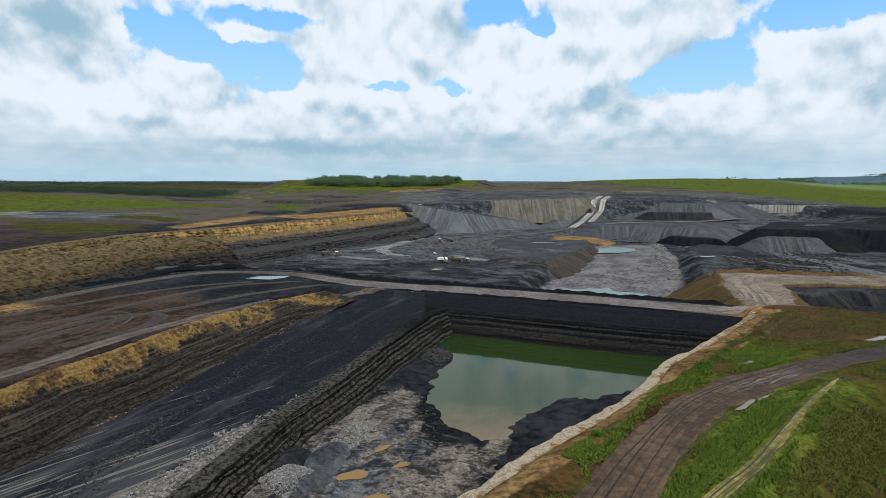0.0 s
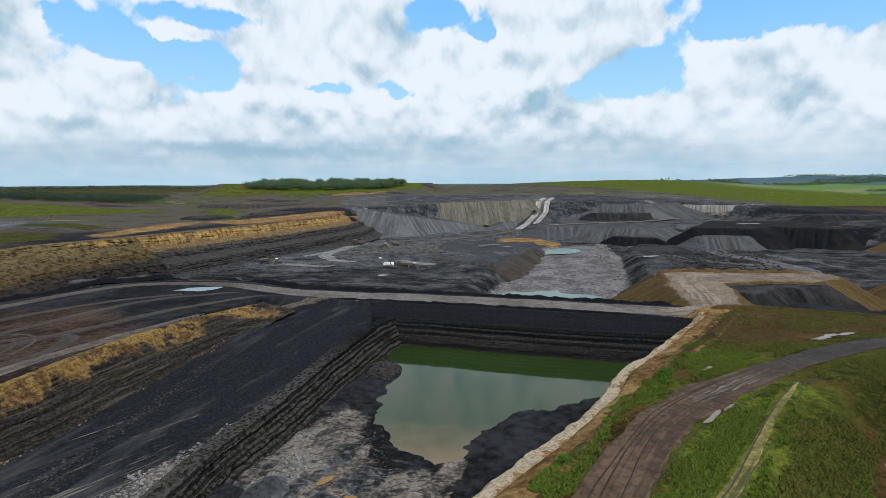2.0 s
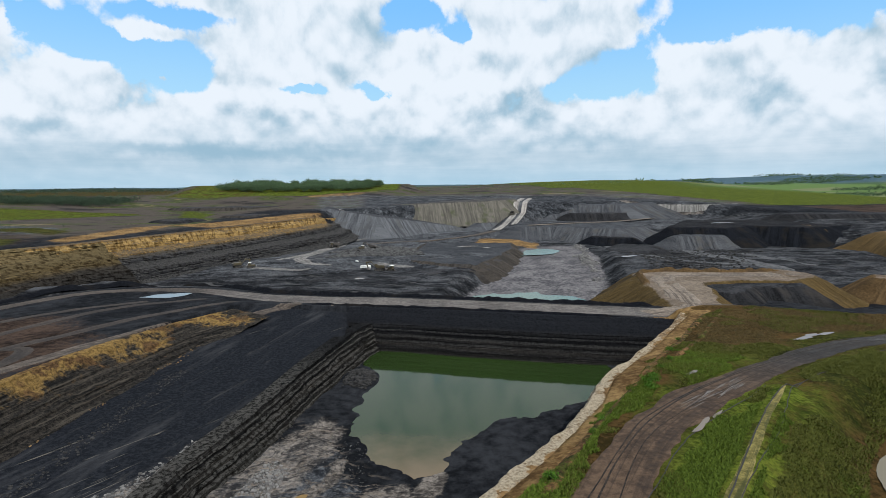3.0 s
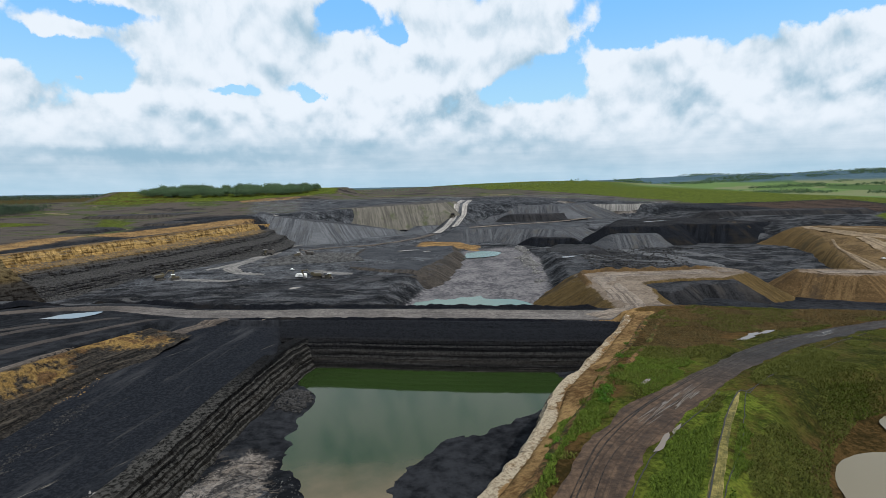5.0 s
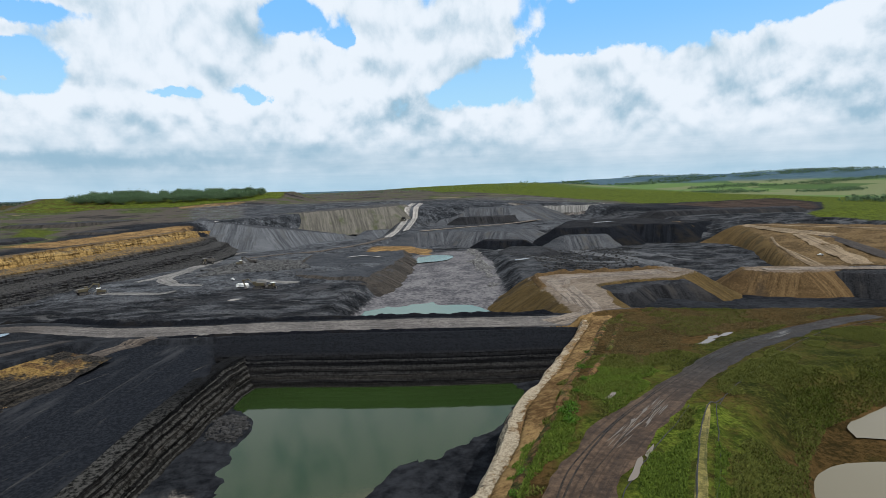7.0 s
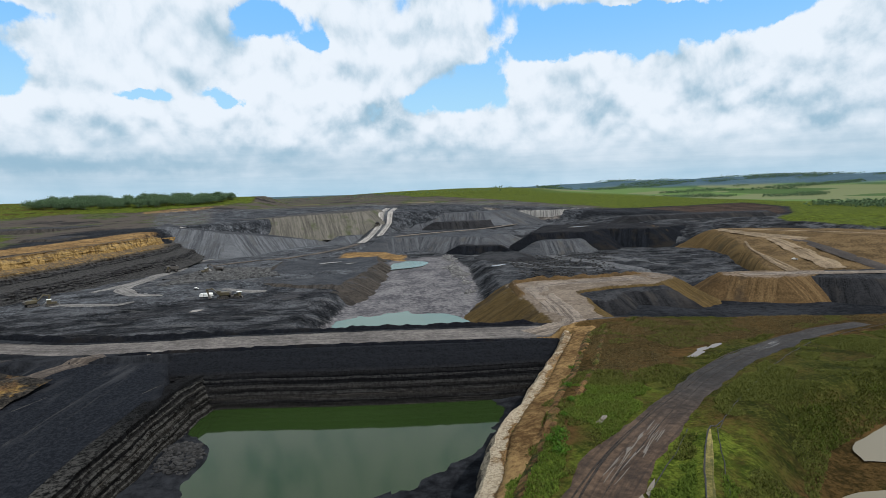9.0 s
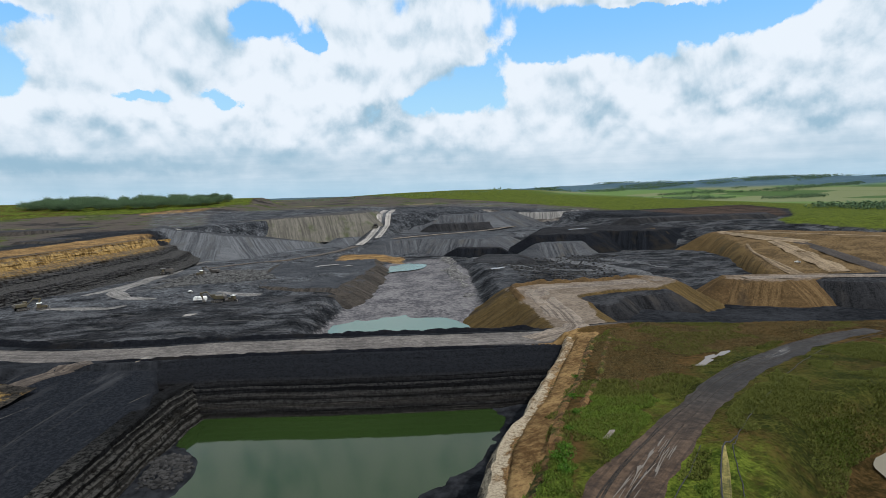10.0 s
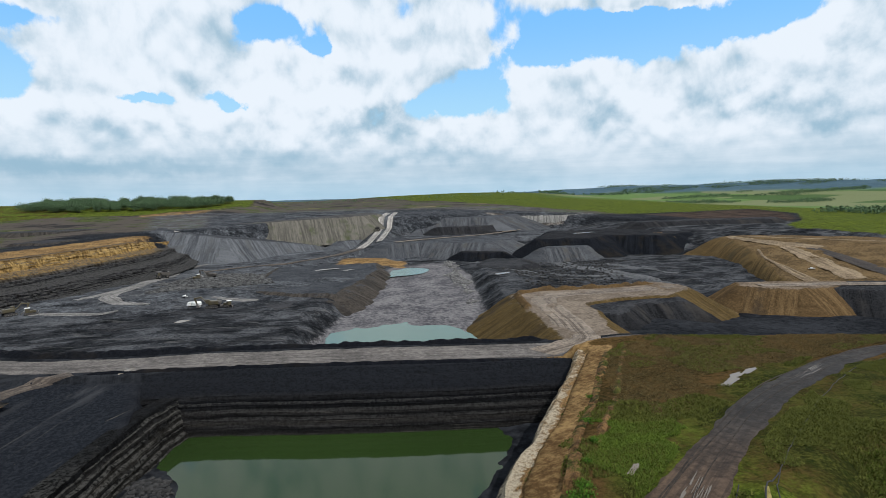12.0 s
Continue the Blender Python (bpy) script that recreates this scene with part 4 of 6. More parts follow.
wall_strip("cliff_near", [(-330, 100, 22.5, 1), (-300, 180, 22.5, 1), (-264, 300, 22.5, 1), (-254, 395, 22.5, 0), (-236, 440, 22.5, -6), (-205, 480, 21, -10)],
           [(-8, -0.02), (0, 0.0), (6, 0.2), (16, 0.33), (24, 0.5), (34, 0.62), (42, 0.85), (52, 1.02)], SLOPE_WALL, "tall olive-yellow clay slope over dark shale", 1, step=1.6, rag=2.2, ledge=1.2)
wall_strip("cliff", [(x, y, 22.5 if y < 800 else 15.0, -10) for x, y in CLIFF_TOP[2:]],
           [(-8, -0.02), (0, 0.0), (5, 0.28), (14, 0.36), (20, 0.58), (32, 0.66), (40, 0.9), (50, 1.02)], CLIFF_WALL, "yellow clay cliff over grey layered rock", 1, step=2.0, rag=1.7, ledge=0.8)


# ---- heaps ----
def heap_material(name, side_d, side_l, top_d, top_l, streak):
    """Dumped spoil: rills down the slopes (attributes run and out, in metres), another tone on the flat top."""
    m, g = material(name)
    p = place_of(g)
    up = g.n("ShaderNodeSeparateXYZ", None, Vector=g.n("ShaderNodeNewGeometry").outputs["True Normal"]).outputs[2]
    v = g.n("ShaderNodeCombineXYZ", None, X=attr(g, "run"), Y=g.m("MULTIPLY", attr(g, "out"), 0.07)).outputs[0]
    rill = g.noise(v, 0.2, 8, 0.7, 0.3)
    grit = g.noise(p, 0.7, 7, 0.72)
    side = g.mix(g.step(g.m("ADD", g.m("MULTIPLY", rill, 0.58), g.m("MULTIPLY", grit, 0.42)), 0.38, 0.62), side_d, side_l)
    side = g.mix(g.m("MULTIPLY", g.step(g.noise(v, 0.45, 6, 0.7, 0.2), 0.46, 0.36), 0.6), side, tuple(c * 0.6 for c in side_d))
    side = g.mix(g.m("MULTIPLY", g.step(g.m("ADD", g.m("MULTIPLY", g.noise(v, 0.05, 4, 0.6), 0.5), g.m("MULTIPLY", g.noise(p, 0.05, 5, 0.6), 0.5)), 0.5, 0.62), 0.7), side, streak)
    col = g.mix(g.step(up, 0.93, 0.985), side, two_tone(g, p, top_d, top_l, 0.05, 0.5))
    finish(g, col, 0.93, g.m("ADD", rill, grit), 0.9, 1.0, Specular_IOR_Level=0.02)
    return m


TAN_HEAP = heap_material("tan_spoil", (0.055, 0.034, 0.016), (0.140, 0.090, 0.043), (0.075, 0.056, 0.04), (0.19, 0.145, 0.105), (0.035, 0.027, 0.02))
OLIVE_HEAP = heap_material("olive_spoil", (0.042, 0.029, 0.013), (0.105, 0.071, 0.029), (0.095, 0.075, 0.058), (0.20, 0.16, 0.125), (0.022, 0.02, 0.018))
HILL_HEAP = heap_material("hill_spoil", (0.05, 0.034, 0.016), (0.125, 0.082, 0.036), (0.055, 0.037, 0.019), (0.15, 0.10, 0.05), (0.042, 0.036, 0.022))
BLACK_HEAP = heap_material("black_spoil", (0.00376, 0.0043, 0.00572), (0.01175, 0.013, 0.01628), (0.00752, 0.008, 0.00935), (0.02632, 0.026, 0.0275), (0.0188, 0.016, 0.0132))
DARK_HEAP = heap_material("dark_grey_spoil", (0.00846, 0.0085, 0.00935), (0.03008, 0.03, 0.0319), (0.01316, 0.014, 0.01595), (0.047, 0.047, 0.0495), (0.0423, 0.038, 0.0341))
GREY_HEAP = heap_material("grey_spoil", (0.02444, 0.026, 0.0297), (0.0893, 0.092, 0.0979), (0.0282, 0.03, 0.0341), (0.0752, 0.079, 0.0858), (0.0611, 0.056, 0.0484))
SHALE_HEAP = heap_material("brown_shale", (0.018, 0.016, 0.0145), (0.062, 0.054, 0.047), (0.022, 0.022, 0.024), (0.05, 0.05, 0.053), (0.03, 0.028, 0.026))


def lean_of(steep, X, Y):
    """More fall on the left of a line: two ends of the line, extra slope."""
    (ax, ay), (bx, by), extra = steep
    side = ((bx - ax) * (Y - ay) - (by - ay) * (X - ax)) / math.dist((ax, ay), (bx, by))
    return extra * ease(side, -5, 40)


def heap(name, poly, top, slope, mat, label, step=2.0, rill=1.0, reach=60, tilt=(0, 0), crown=0.0, steep=None, category="spoil mound"):
    """Dumped material with a flat top of outline poly and sides that fall by slope; it ends in the ground."""
    P = np.array(poly, float)
    lo, hi = P.min(0) - reach, P.max(0) + reach
    X, Y = np.meshgrid(np.arange(lo[0], hi[0], step), np.arange(lo[1], hi[1], step))
    d = area(poly, X, Y) + rumple(X, Y, 26, 5) * 4.2
    near, run = along(poly + poly[:1], X, Y)
    slope = slope + (lean_of(steep, X, Y) if steep else 0)
    out = np.maximum(d, 0)
    Z = top + tilt[0] * (X - P[:, 0].mean()) + tilt[1] * (Y - P[:, 1].mean()) - slope * np.where(out < 4, out * out / 8 + 0 * out, out - 2)
    Z = Z + rumple(run, out * 0.2, 11, 5) * rill * 1.15 * ease(out, 1, 9) + rumple(X, Y, 9, 4) * 0.6 + crown * (1 - ease(-d, 0, 7)) * ease(-d, -3, 1)
    G = relief(X, Y)
    keep = Z > G - (0.3 if step < 4 else 4.0)
    me = bpy.data.meshes.new(name)
    ny, nx = X.shape
    q = keep[:-1, :-1] | keep[1:, :-1] | keep[:-1, 1:] | keep[1:, 1:]
    # the largest joined patch alone
    best, seen = [], np.zeros_like(q)
    for j0, i0 in zip(*np.nonzero(q)):
        if seen[j0, i0]:
            continue
        patch, todo = [], [(j0, i0)]
        seen[j0, i0] = True
        while todo:
            j, i = todo.pop()
            patch.append((j, i))
            for b, a in ((j + 1, i), (j - 1, i), (j, i + 1), (j, i - 1)):
                if 0 <= b < ny - 1 and 0 <= a < nx - 1 and q[b, a] and not seen[b, a]:
                    seen[b, a] = True
                    todo.append((b, a))
        best = patch if len(patch) > len(best) else best
    q = np.zeros_like(q)
    q[tuple(np.array(best).T)] = True
    j, i = np.nonzero(q)
    a = j * nx + i
    F = np.stack([a, a + 1, a + nx + 1, a + nx], -1)
    used, F = np.unique(F, return_inverse=True)
    co = np.stack([X, Y, np.maximum(Z, G - 8.0)], -1).reshape(-1, 3)[used]
    me.from_pydata(co.tolist(), [], F.reshape(-1, 4).tolist())
    for k, v in (("run", run), ("out", out)):
        me.attributes.new(k, "FLOAT", "POINT").data.foreach_set("value", v.reshape(-1)[used].astype(np.float32))
    me.polygons.foreach_set("use_smooth", np.ones(len(me.polygons), bool))
    me.materials.append(mat)
    return tagged(new(name, me), label, category)


RAMP_HEAP = [(163, 275), (178, 262), (192, 282), (214, 330), (222, 346), (252, 348), (283, 337), (316, 354), (322, 366), (314, 384), (271, 388), (249, 394), (224, 402), (206, 399), (196, 378), (182, 338), (168, 298)]
heap("spoil_mound", RAMP_HEAP, -2.2, 0.62, OLIVE_HEAP, "olive-brown spoil heap carrying a pale dirt ramp", tilt=(0, -0.012), crown=0.5, step=1.4)
heap("spoil_mound", [(296, 356), (316, 354), (322, 366), (312, 380), (300, 376)], -2.6, 0.62, TAN_HEAP, "orange-tan spoil heap with eroded sides", crown=0.4)
heap("spoil_mound", [(216, 322), (226, 318), (252, 334), (284, 326), (294, 345), (250, 352), (226, 350)], -3.2, 0.7, DARK_HEAP, "dark grey spoil face beside the ramp")
heap("spoil_mound", [(366, 350), (374, 362), (421, 341), (440, 325), (405, 318), (382, 322)], -4.5, 0.7, TAN_HEAP, "orange-tan spoil heap with a flat dirt top", crown=0.3)
heap("spoil_mound", [(421, 341), (500, 300), (580, 230), (540, 205), (470, 262), (425, 297), (408, 318)], -4.8, 0.7, DARK_HEAP, "long dark spoil heap under a pale road")
HILL, HILL_TOP, HILL_FALL = [(600, 565), (640, 550), (695, 470), (725, 380), (670, 335), (630, 420), (606, 490)], 6.0, 0.11
HILL_STEEP = ((470, 405), (602, 555), 0.4)
heap("spoil_mound", HILL, HILL_TOP, HILL_FALL, HILL_HEAP, "broad tan spoil hill with dirt roads on it", step=4.0, crown=0.5, reach=190, steep=HILL_STEEP)
heap("spoil_mound", [(405, 690), (500, 800), (620, 770), (640, 660), (568, 644), (520, 690), (470, 662)], 5.0, 0.6, BLACK_HEAP, "black coal dump with a steep smooth face", step=4.0)
heap("spoil_mound", [(392, 655), (412, 668), (455, 650), (440, 640)], -3.0, 0.6, GREY_HEAP, "grey shale heap beside the black dump", step=3.0)
heap("spoil_mound", [(588, 650), (600, 652), (604, 680), (592, 680)], 5.0, 0.6, HILL_HEAP, "tan clay cap on the black dump", step=4.0)
PAD_HEAP = heap_material("shale_pad", (0.020, 0.0175, 0.0155), (0.074, 0.064, 0.055), (0.028, 0.030, 0.034), (0.060, 0.063, 0.069), (0.03, 0.028, 0.026))
heap("spoil_mound", [(46, 530), (52, 590), (74, 672), (176, 652), (160, 598), (134, 548), (98, 484), (70, 496)], -7.3, 0.55, PAD_HEAP, "flat dark shale pad with a brown rilled edge", crown=1.0, rill=1.3)
heap("spoil_mound", [(-8, 452), (50, 462), (88, 474), (80, 484), (50, 480), (0, 474)], -9.0, 0.5, SHALE_HEAP, "brown shale tip falling to the pale pond")
heap("spoil_mound", [(-110, 468), (-40, 452), (30, 440), (36, 448), (-30, 470), (-100, 485)], -9.0, 0.45, DARK_HEAP, "long dark coal tip below the dozer bench")
heap("spoil_mound", [(270, 560), (330, 590), (350, 640), (320, 660), (290, 620)], -12.0, 0.4, DARK_HEAP, "low dark coal heap on the pit floor", step=3.0)
heap("spoil_mound", [(300, 470), (360, 500), (400, 540), (370, 545), (320, 505)], -15.0, 0.4, GREY_HEAP, "low grey shale heap on the pit floor", step=3.0)
TANGREY_HEAP = heap_material("tan_grey_spoil", (0.055, 0.051, 0.044), (0.14, 0.129, 0.108), (0.03, 0.03, 0.031), (0.085, 0.08, 0.075), (0.045, 0.055, 0.022))
LIGHT_HEAP = heap_material("light_grey_spoil", (0.03948, 0.042, 0.0473), (0.1175, 0.122, 0.1298), (0.0188, 0.02, 0.0231), (0.0564, 0.059, 0.0638), (0.0658, 0.066, 0.066))
PALE_HEAP = heap_material("pale_broken_rock", (0.07, 0.067, 0.063), (0.25, 0.24, 0.225), (0.03, 0.03, 0.03), (0.07, 0.065, 0.06), (0.15, 0.14, 0.13))
heap("spoil_mound", [(-60, 892), (22, 872), (120, 915), (195, 935), (222, 960), (200, 990), (100, 985), (-60, 960)], 4.0, 0.66, LIGHT_HEAP, "long grey spoil face below a dirt ramp", step=4.0, tilt=(-0.165, 0))
heap("spoil_mound", [(40, 985), (150, 985), (240, 980), (278, 1005), (290, 1100), (40, 1100)], 33.0, 0.66, TANGREY_HEAP, "tan-grey spoil terrace patched with weeds", step=4.0, tilt=(0.03, 0))
heap("spoil_mound", [(-150, 1090), (-60, 1060), (20, 1060), (40, 1120), (-60, 1160), (-160, 1150)], 27.0, 0.5, SHALE_HEAP, "brown-grey spoil terrace below the wood", step=5.0)
heap("spoil_mound", [(228, 791), (277, 780), (349, 727), (400, 760), (420, 850), (330, 838), (250, 815)], 1.5, 0.42, GREY_HEAP, "grey spoil bench under a pale road", step=4.0)
heap("spoil_mound", [(345, 1000), (400, 990), (470, 955), (555, 1000), (600, 1080), (400, 1130)], 25.0, 0.4, GREY_HEAP, "broad grey spoil hill beside the far ramp", step=5.0)
heap("spoil_mound", [(360, 930), (430, 912), (470, 925), (400, 950)], 12.0, 0.5, DARK_HEAP, "dark spoil spur on the far bench", step=4.0)
heap("spoil_mound", [(505, 1040), (560, 1010), (640, 965), (740, 1000), (680, 1100), (520, 1110)], 22.0, 1.6, PALE_HEAP, "pale broken rock cliff at the far bench", step=4.0)
heap("spoil_mound", [(300, 702), (345, 674), (352, 684), (312, 714)], -7.0, 0.6, BLACK_HEAP, "small black coal heap below the grey bench", step=3.0)
heap("spoil_mound", [(640, 760), (760, 730), (860, 690), (900, 720), (760, 780), (650, 790)], 15.0, 0.5, DARK_HEAP, "dark stockpile along the paddock edge", step=5.0)
heap("spoil_mound", [(-250, 720), (-225, 700), (-205, 735), (-230, 760)], 25.0, 0.5, DARK_HEAP, "small dark soil heap behind the cliff", step=4.0)
heap("spoil_mound", [(-190, 800), (-160, 790), (-140, 830), (-170, 850)], 25.0, 0.5, SHALE_HEAP, "brown soil heap behind the cliff", step=4.0)
heap("spoil_mound", [(-330, 1010), (-240, 990), (-150, 1010), (-170, 1050), (-320, 1050)], 29.0, 0.5, SHALE_HEAP, "brown layered spoil bank behind the cliff", step=5.0)


def bank_top(X, Y):
    """Surface of the ramp heap or the ground, whichever is higher."""
    return np.maximum(relief(X, Y), np.where(area(RAMP_HEAP, X, Y) < 6, -2.2 - 0.012 * (Y - np.mean([q[1] for q in RAMP_HEAP])), -99)) + 0.3



def hill_top(X, Y):
    out = np.maximum(area(HILL, X, Y) + rumple(X, Y, 26, 5) * 4.2, 0)
    z = HILL_TOP - (HILL_FALL + lean_of(HILL_STEEP, X, Y)) * np.where(out < 4, out * out / 8, out - 2)
    return np.maximum(relief(X, Y), z) + 0.5


def level(z):
    return lambda X, Y: np.full(np.shape(X), z)


# ---- roads and water ----
road_strip("haul_road", [(x, y, w_) for (x, y), w_ in zip(HAUL[1:], (9, 10, 10, 12, 17, 20, 21, 21, 21, 18))], 21, ROAD, "wide pale dirt haul road with wheel ruts", step=1.5, across=25, rag=1.1)
road_strip("haul_road_spur", [(140, 266, 14), (166, 275, 16), (180, 300, 16), (198, 345, 15), (214, 376, 16), (250, 374, 15), (290, 366, 14), (314, 367, 12)], 15, PALE_ROAD, "pale dirt ramp curving over the spoil heap", over=bank_top, across=17, lift=-0.08, rag=1.4)
road_strip("heap_road", [(372, 345, 12), (400, 333, 12), (430, 318, 12), (500, 275, 12), (560, 222, 12)], 12, PALE_ROAD, "pale dirt road on the dark heap", over=level(-4.0))
road_strip("hill_road", [(612, 550, 5), (628, 505, 7), (645, 455, 6), (662, 395, 5)], 12, HILL_DIRT, "pale dirt road over the tan hill", over=hill_top)
road_strip("hill_road", [(546, 479, 3), (514, 445, 3), (487, 397, 3.5), (456, 345, 5), (446, 322, 6)], 12, HILL_DIRT, "pale dirt road down the tan hill", over=hill_top)
road_strip("hill_road", [(600, 560, 8), (590, 527, 14), (584, 495, 16), (584, 465, 18), (585, 438, 14)], 12, HILL_DIRT, "pale worn top of the tan hill", over=hill_top, lift=0.25, rag=3.0)
road_strip("hill_road", [(572, 468, 10), (551, 436, 16), (531, 405, 18), (509, 373, 18), (492, 350, 14)], 12, HILL_DIRT, "broad worn dirt road down the tan hill", over=hill_top, lift=0.3, rag=3.0)
road_strip("hill_road", [(500, 425, 4), (480, 395, 6), (462, 365, 6), (446, 335, 5)], 12, HILL_DIRT, "pale dirt road at the foot of the tan hill", over=hill_top)
road_strip("hill_road", [(592, 472, 8), (572, 428, 12), (550, 389, 14), (528, 350, 14), (505, 310, 12)], 12, TERRACE_DIRT, "dark dirt road beside the tan hill", over=hill_top)
road_strip("terrace_road", [(-160, 120), (-137, 160), (-128, 190), (-116, 219), (-103, 249), (-86, 277), (-66, 303), (-50, 317), (-36, 324)], 8, TERRACE_ROAD, "narrow brown dirt road along the embankment", across=11, rag=1.3)
PIT_DIRT = road_material("pit_road_dirt", (0.095, 0.089, 0.083), (0.225, 0.210, 0.196), (0.035, 0.033, 0.032), 0.8)
road_strip("pit_road", [(-86, 562, 4), (-78, 574, 8), (-64, 598, 12), (-50, 646, 13), (-37, 706, 13), (-22, 776, 12), (0, 826, 8)], 12, PIT_DIRT, "pale dirt road along the foot of the cliff", lift=0.35, rag=1.8)
road_strip("pit_road", [(-30, 514, 3), (-44, 521, 8), (-57, 541, 11), (-66, 572, 12), (-61, 594, 10), (-50, 630, 8), (-38, 672, 7), (-25, 726, 5)], 12, PIT_DIRT, "pale curving dirt road on the pit floor", lift=0.45, rag=1.8)
road_strip("pit_road", [(-102, 514, 3), (-92, 511, 7), (-77, 502, 9), (-60, 494, 7), (-46, 500, 3)], 8, PIT_DIRT, "pale worn tracks on the dozer bench", lift=0.3, rag=2.4)
road_strip("pit_road", [(12, 522, 3), (24, 508, 6), (34, 499, 7), (44, 494, 3)], 8, PIT_DIRT, "pale worn patch beside the excavator", lift=0.3, rag=2.0)
road_strip("far_ramp", [(200, 828, 12), (225, 873, 10), (257, 937, 10), (284, 1000, 10), (319, 1084, 10)], 14, LIGHT_ROAD, "pale dirt ramp climbing the far spoil", lift=0.8)
FLOOR_DIRT = road_material("floor_dirt", (0.036, 0.037, 0.040), (0.105, 0.104, 0.106), (0.010, 0.0105, 0.0115), 0.7)
road_strip("pit_road", [(388, 690, 10), (390, 620, 16), (372, 545, 20), (373, 497, 20), (377, 460, 18), (382, 425, 10)], 16, FLOOR_DIRT, "grey worn track across the dark pit floor", lift=0.4, rag=3.0)
road_strip("pit_road", [(300, 700, 8), (305, 640, 12), (296, 580, 12), (300, 535, 10), (330, 500, 10), (366, 480, 8)], 12, FLOOR_DIRT, "grey worn track between the coal heaps", lift=0.4, rag=3.0)
road_strip("pit_road", [(405, 560, 8), (414, 530, 14), (420, 500, 12), (428, 470, 6)], 12, FLOOR_DIRT, "grey shale spill on the dark pit floor", lift=0.5, rag=3.0)
road_strip("far_ramp", [(0, 722, 9), (20, 735, 9), (110, 768, 10), (160, 795, 11), (196, 824, 12)], 12, TERRACE_ROAD, "dark dirt road along the foot of the grey spoil", lift=0.8)
road_strip("far_ramp", [(240, 870, 9), (272, 934, 9), (299, 997, 9), (334, 1082, 9)], 14, LIGHT_ROAD, "pale second lane of the far ramp", lift=0.8)
road_strip("bench_road", [(-40, 895, 8), (22, 884, 8), (120, 927, 8), (190, 948, 8), (222, 935, 8)], 8, LIGHT_ROAD, "pale dirt road down the grey spoil face", over=lambda X, Y: np.maximum(relief(X, Y), 4.0 - 0.165 * (X - 67)) + 0.8, lift=0.8)
road_strip("far_road", [(243, 802, 9), (317, 826, 9), (400, 845, 9), (470, 885, 9), (529, 927, 9)], 9, PALE_ROAD, "pale dirt road across the far bench", over=lambda X, Y: np.maximum(relief(X, Y), 1.8), lift=0.8)
road_strip("bank_path", [(-12, 10, 3.6), (8, 42, 3.6)] + [(x, y, w_) for (x, y), w_ in zip(BERM, (3.6, 3.4, 3.2, 2.9, 2.4, 1.6, 0.8))], 4.2, BANK_DIRT, "yellowish worn path along the pipe on the grassy bank", across=9, step=1.0, rag=0.5)
for pts in ([(-150, 150), (-160, 200), (-150, 235), (-130, 240), (-125, 215), (-140, 190)], [(-190, 180), (-165, 230), (-150, 280), (-120, 330), (-90, 340)], [(-215, 210), (-185, 265), (-150, 320), (-120, 340)], [(-160, 170), (-150, 215), (-125, 260), (-100, 300), (-70, 330)]):
    road_strip("wheel_track", pts, 6.5, TERRACE_DIRT, "worn curving wheel tracks on the dark terrace", lift=0.06 + 0.02 * pts[0][0] / -150, across=13, rag=1.0)
for cx, cy, r, a0, a1 in [(-152, 214, 9, -40, 150), (-152, 214, 15, -60, 140), (-152, 214, 21, -50, 120), (-178, 158, 11, -30, 170), (-178, 158, 18, -40, 150)]:
    arc = [(cx + r * 0.8 * math.cos(radians(a)), cy + r * 1.5 * math.sin(radians(a))) for a in np.linspace(a0, a1, 12)]
    road_strip("wheel_track", arc, 1.5, ARC_DIRT, "tight turning tracks scuffed into the dark terrace", lift=0.09 + r * 0.004, across=7, step=1.0, rag=0.5)
road_strip("field_track", [(-20, -20, 13), (0, 30, 14), (18, 66, 14), (33.5, 93, 13), (45, 108, 13), (62.5, 127.5, 13), (83, 143, 13), (107.5, 156.5, 11), (133, 169, 10), (160, 181, 10), (190, 190, 10), (216, 197, 9), (260, 199, 8)], 12, TRACK, "muddy brown dirt track through the grass", across=25, step=1.2, rag=1.3)
MUD = simple("dark_rut_mud", (0.0085, 0.0065, 0.0052), (0.034, 0.024, 0.017), 0.3, 1.2, 0.7, 1.0, 0.6, 0.1)
FIELD_WAY = [(-20, -20), (0, 30), (18, 66), (33.5, 93), (45, 108), (62.5, 127.5), (83, 143), (107.5, 156.5), (133, 169), (160, 181), (190, 190), (216, 197), (250, 199)]
for off, wide in ((-4.2, 0.55), (-2.5, 0.7), (0.9, 0.45)):
    way_ = smooth_line(FIELD_WAY, 6.0)
    side_ = off + rumple(np.arange(len(way_)) * 1.0 + off * 9, 0 * way_[:, 0], 7, 3) * 1.3
    pts = [(float(q[0]), float(q[1])) for q in way_ + normals(way_) * side_[:, None]]
    road_strip("wheel_rut", pts, wide, MUD, "dark wet wheel rut in the muddy track", lift=0.17, step=1.2, across=5, rag=0.22)
sheet("water", [(-12, 294), (0, 300), (60, 282), (116, 260), (120, 245), (106, 215), (62, 183), (20, 150), (0, 150), (-20, 190), (-20, 240)], -18.0, GREEN_WATER, "still green pit water reflecting the clouds")
sheet("water", [(66, 350), (76, 405), (85, 446), (112, 441), (135, 436), (134, 414), (154, 404), (160, 378), (158, 330), (110, 322)], -20.4, MILKY_WATER, "pale milky green pond below the haul road", wob=1.5)
sheet("water", [(168, 585), (202, 645), (224, 622), (205, 590)], -13.2, MILKY_WATER, "long pale puddle on the rock floor", wob=1.5, category="puddle")
sheet("water", [(-132, 353), (-121, 361), (-104, 360), (-114, 349)], height(-118, 353) + 0.12, SKY_WATER, "shallow bright puddle beside the haul road", wob=1.5, category="puddle")
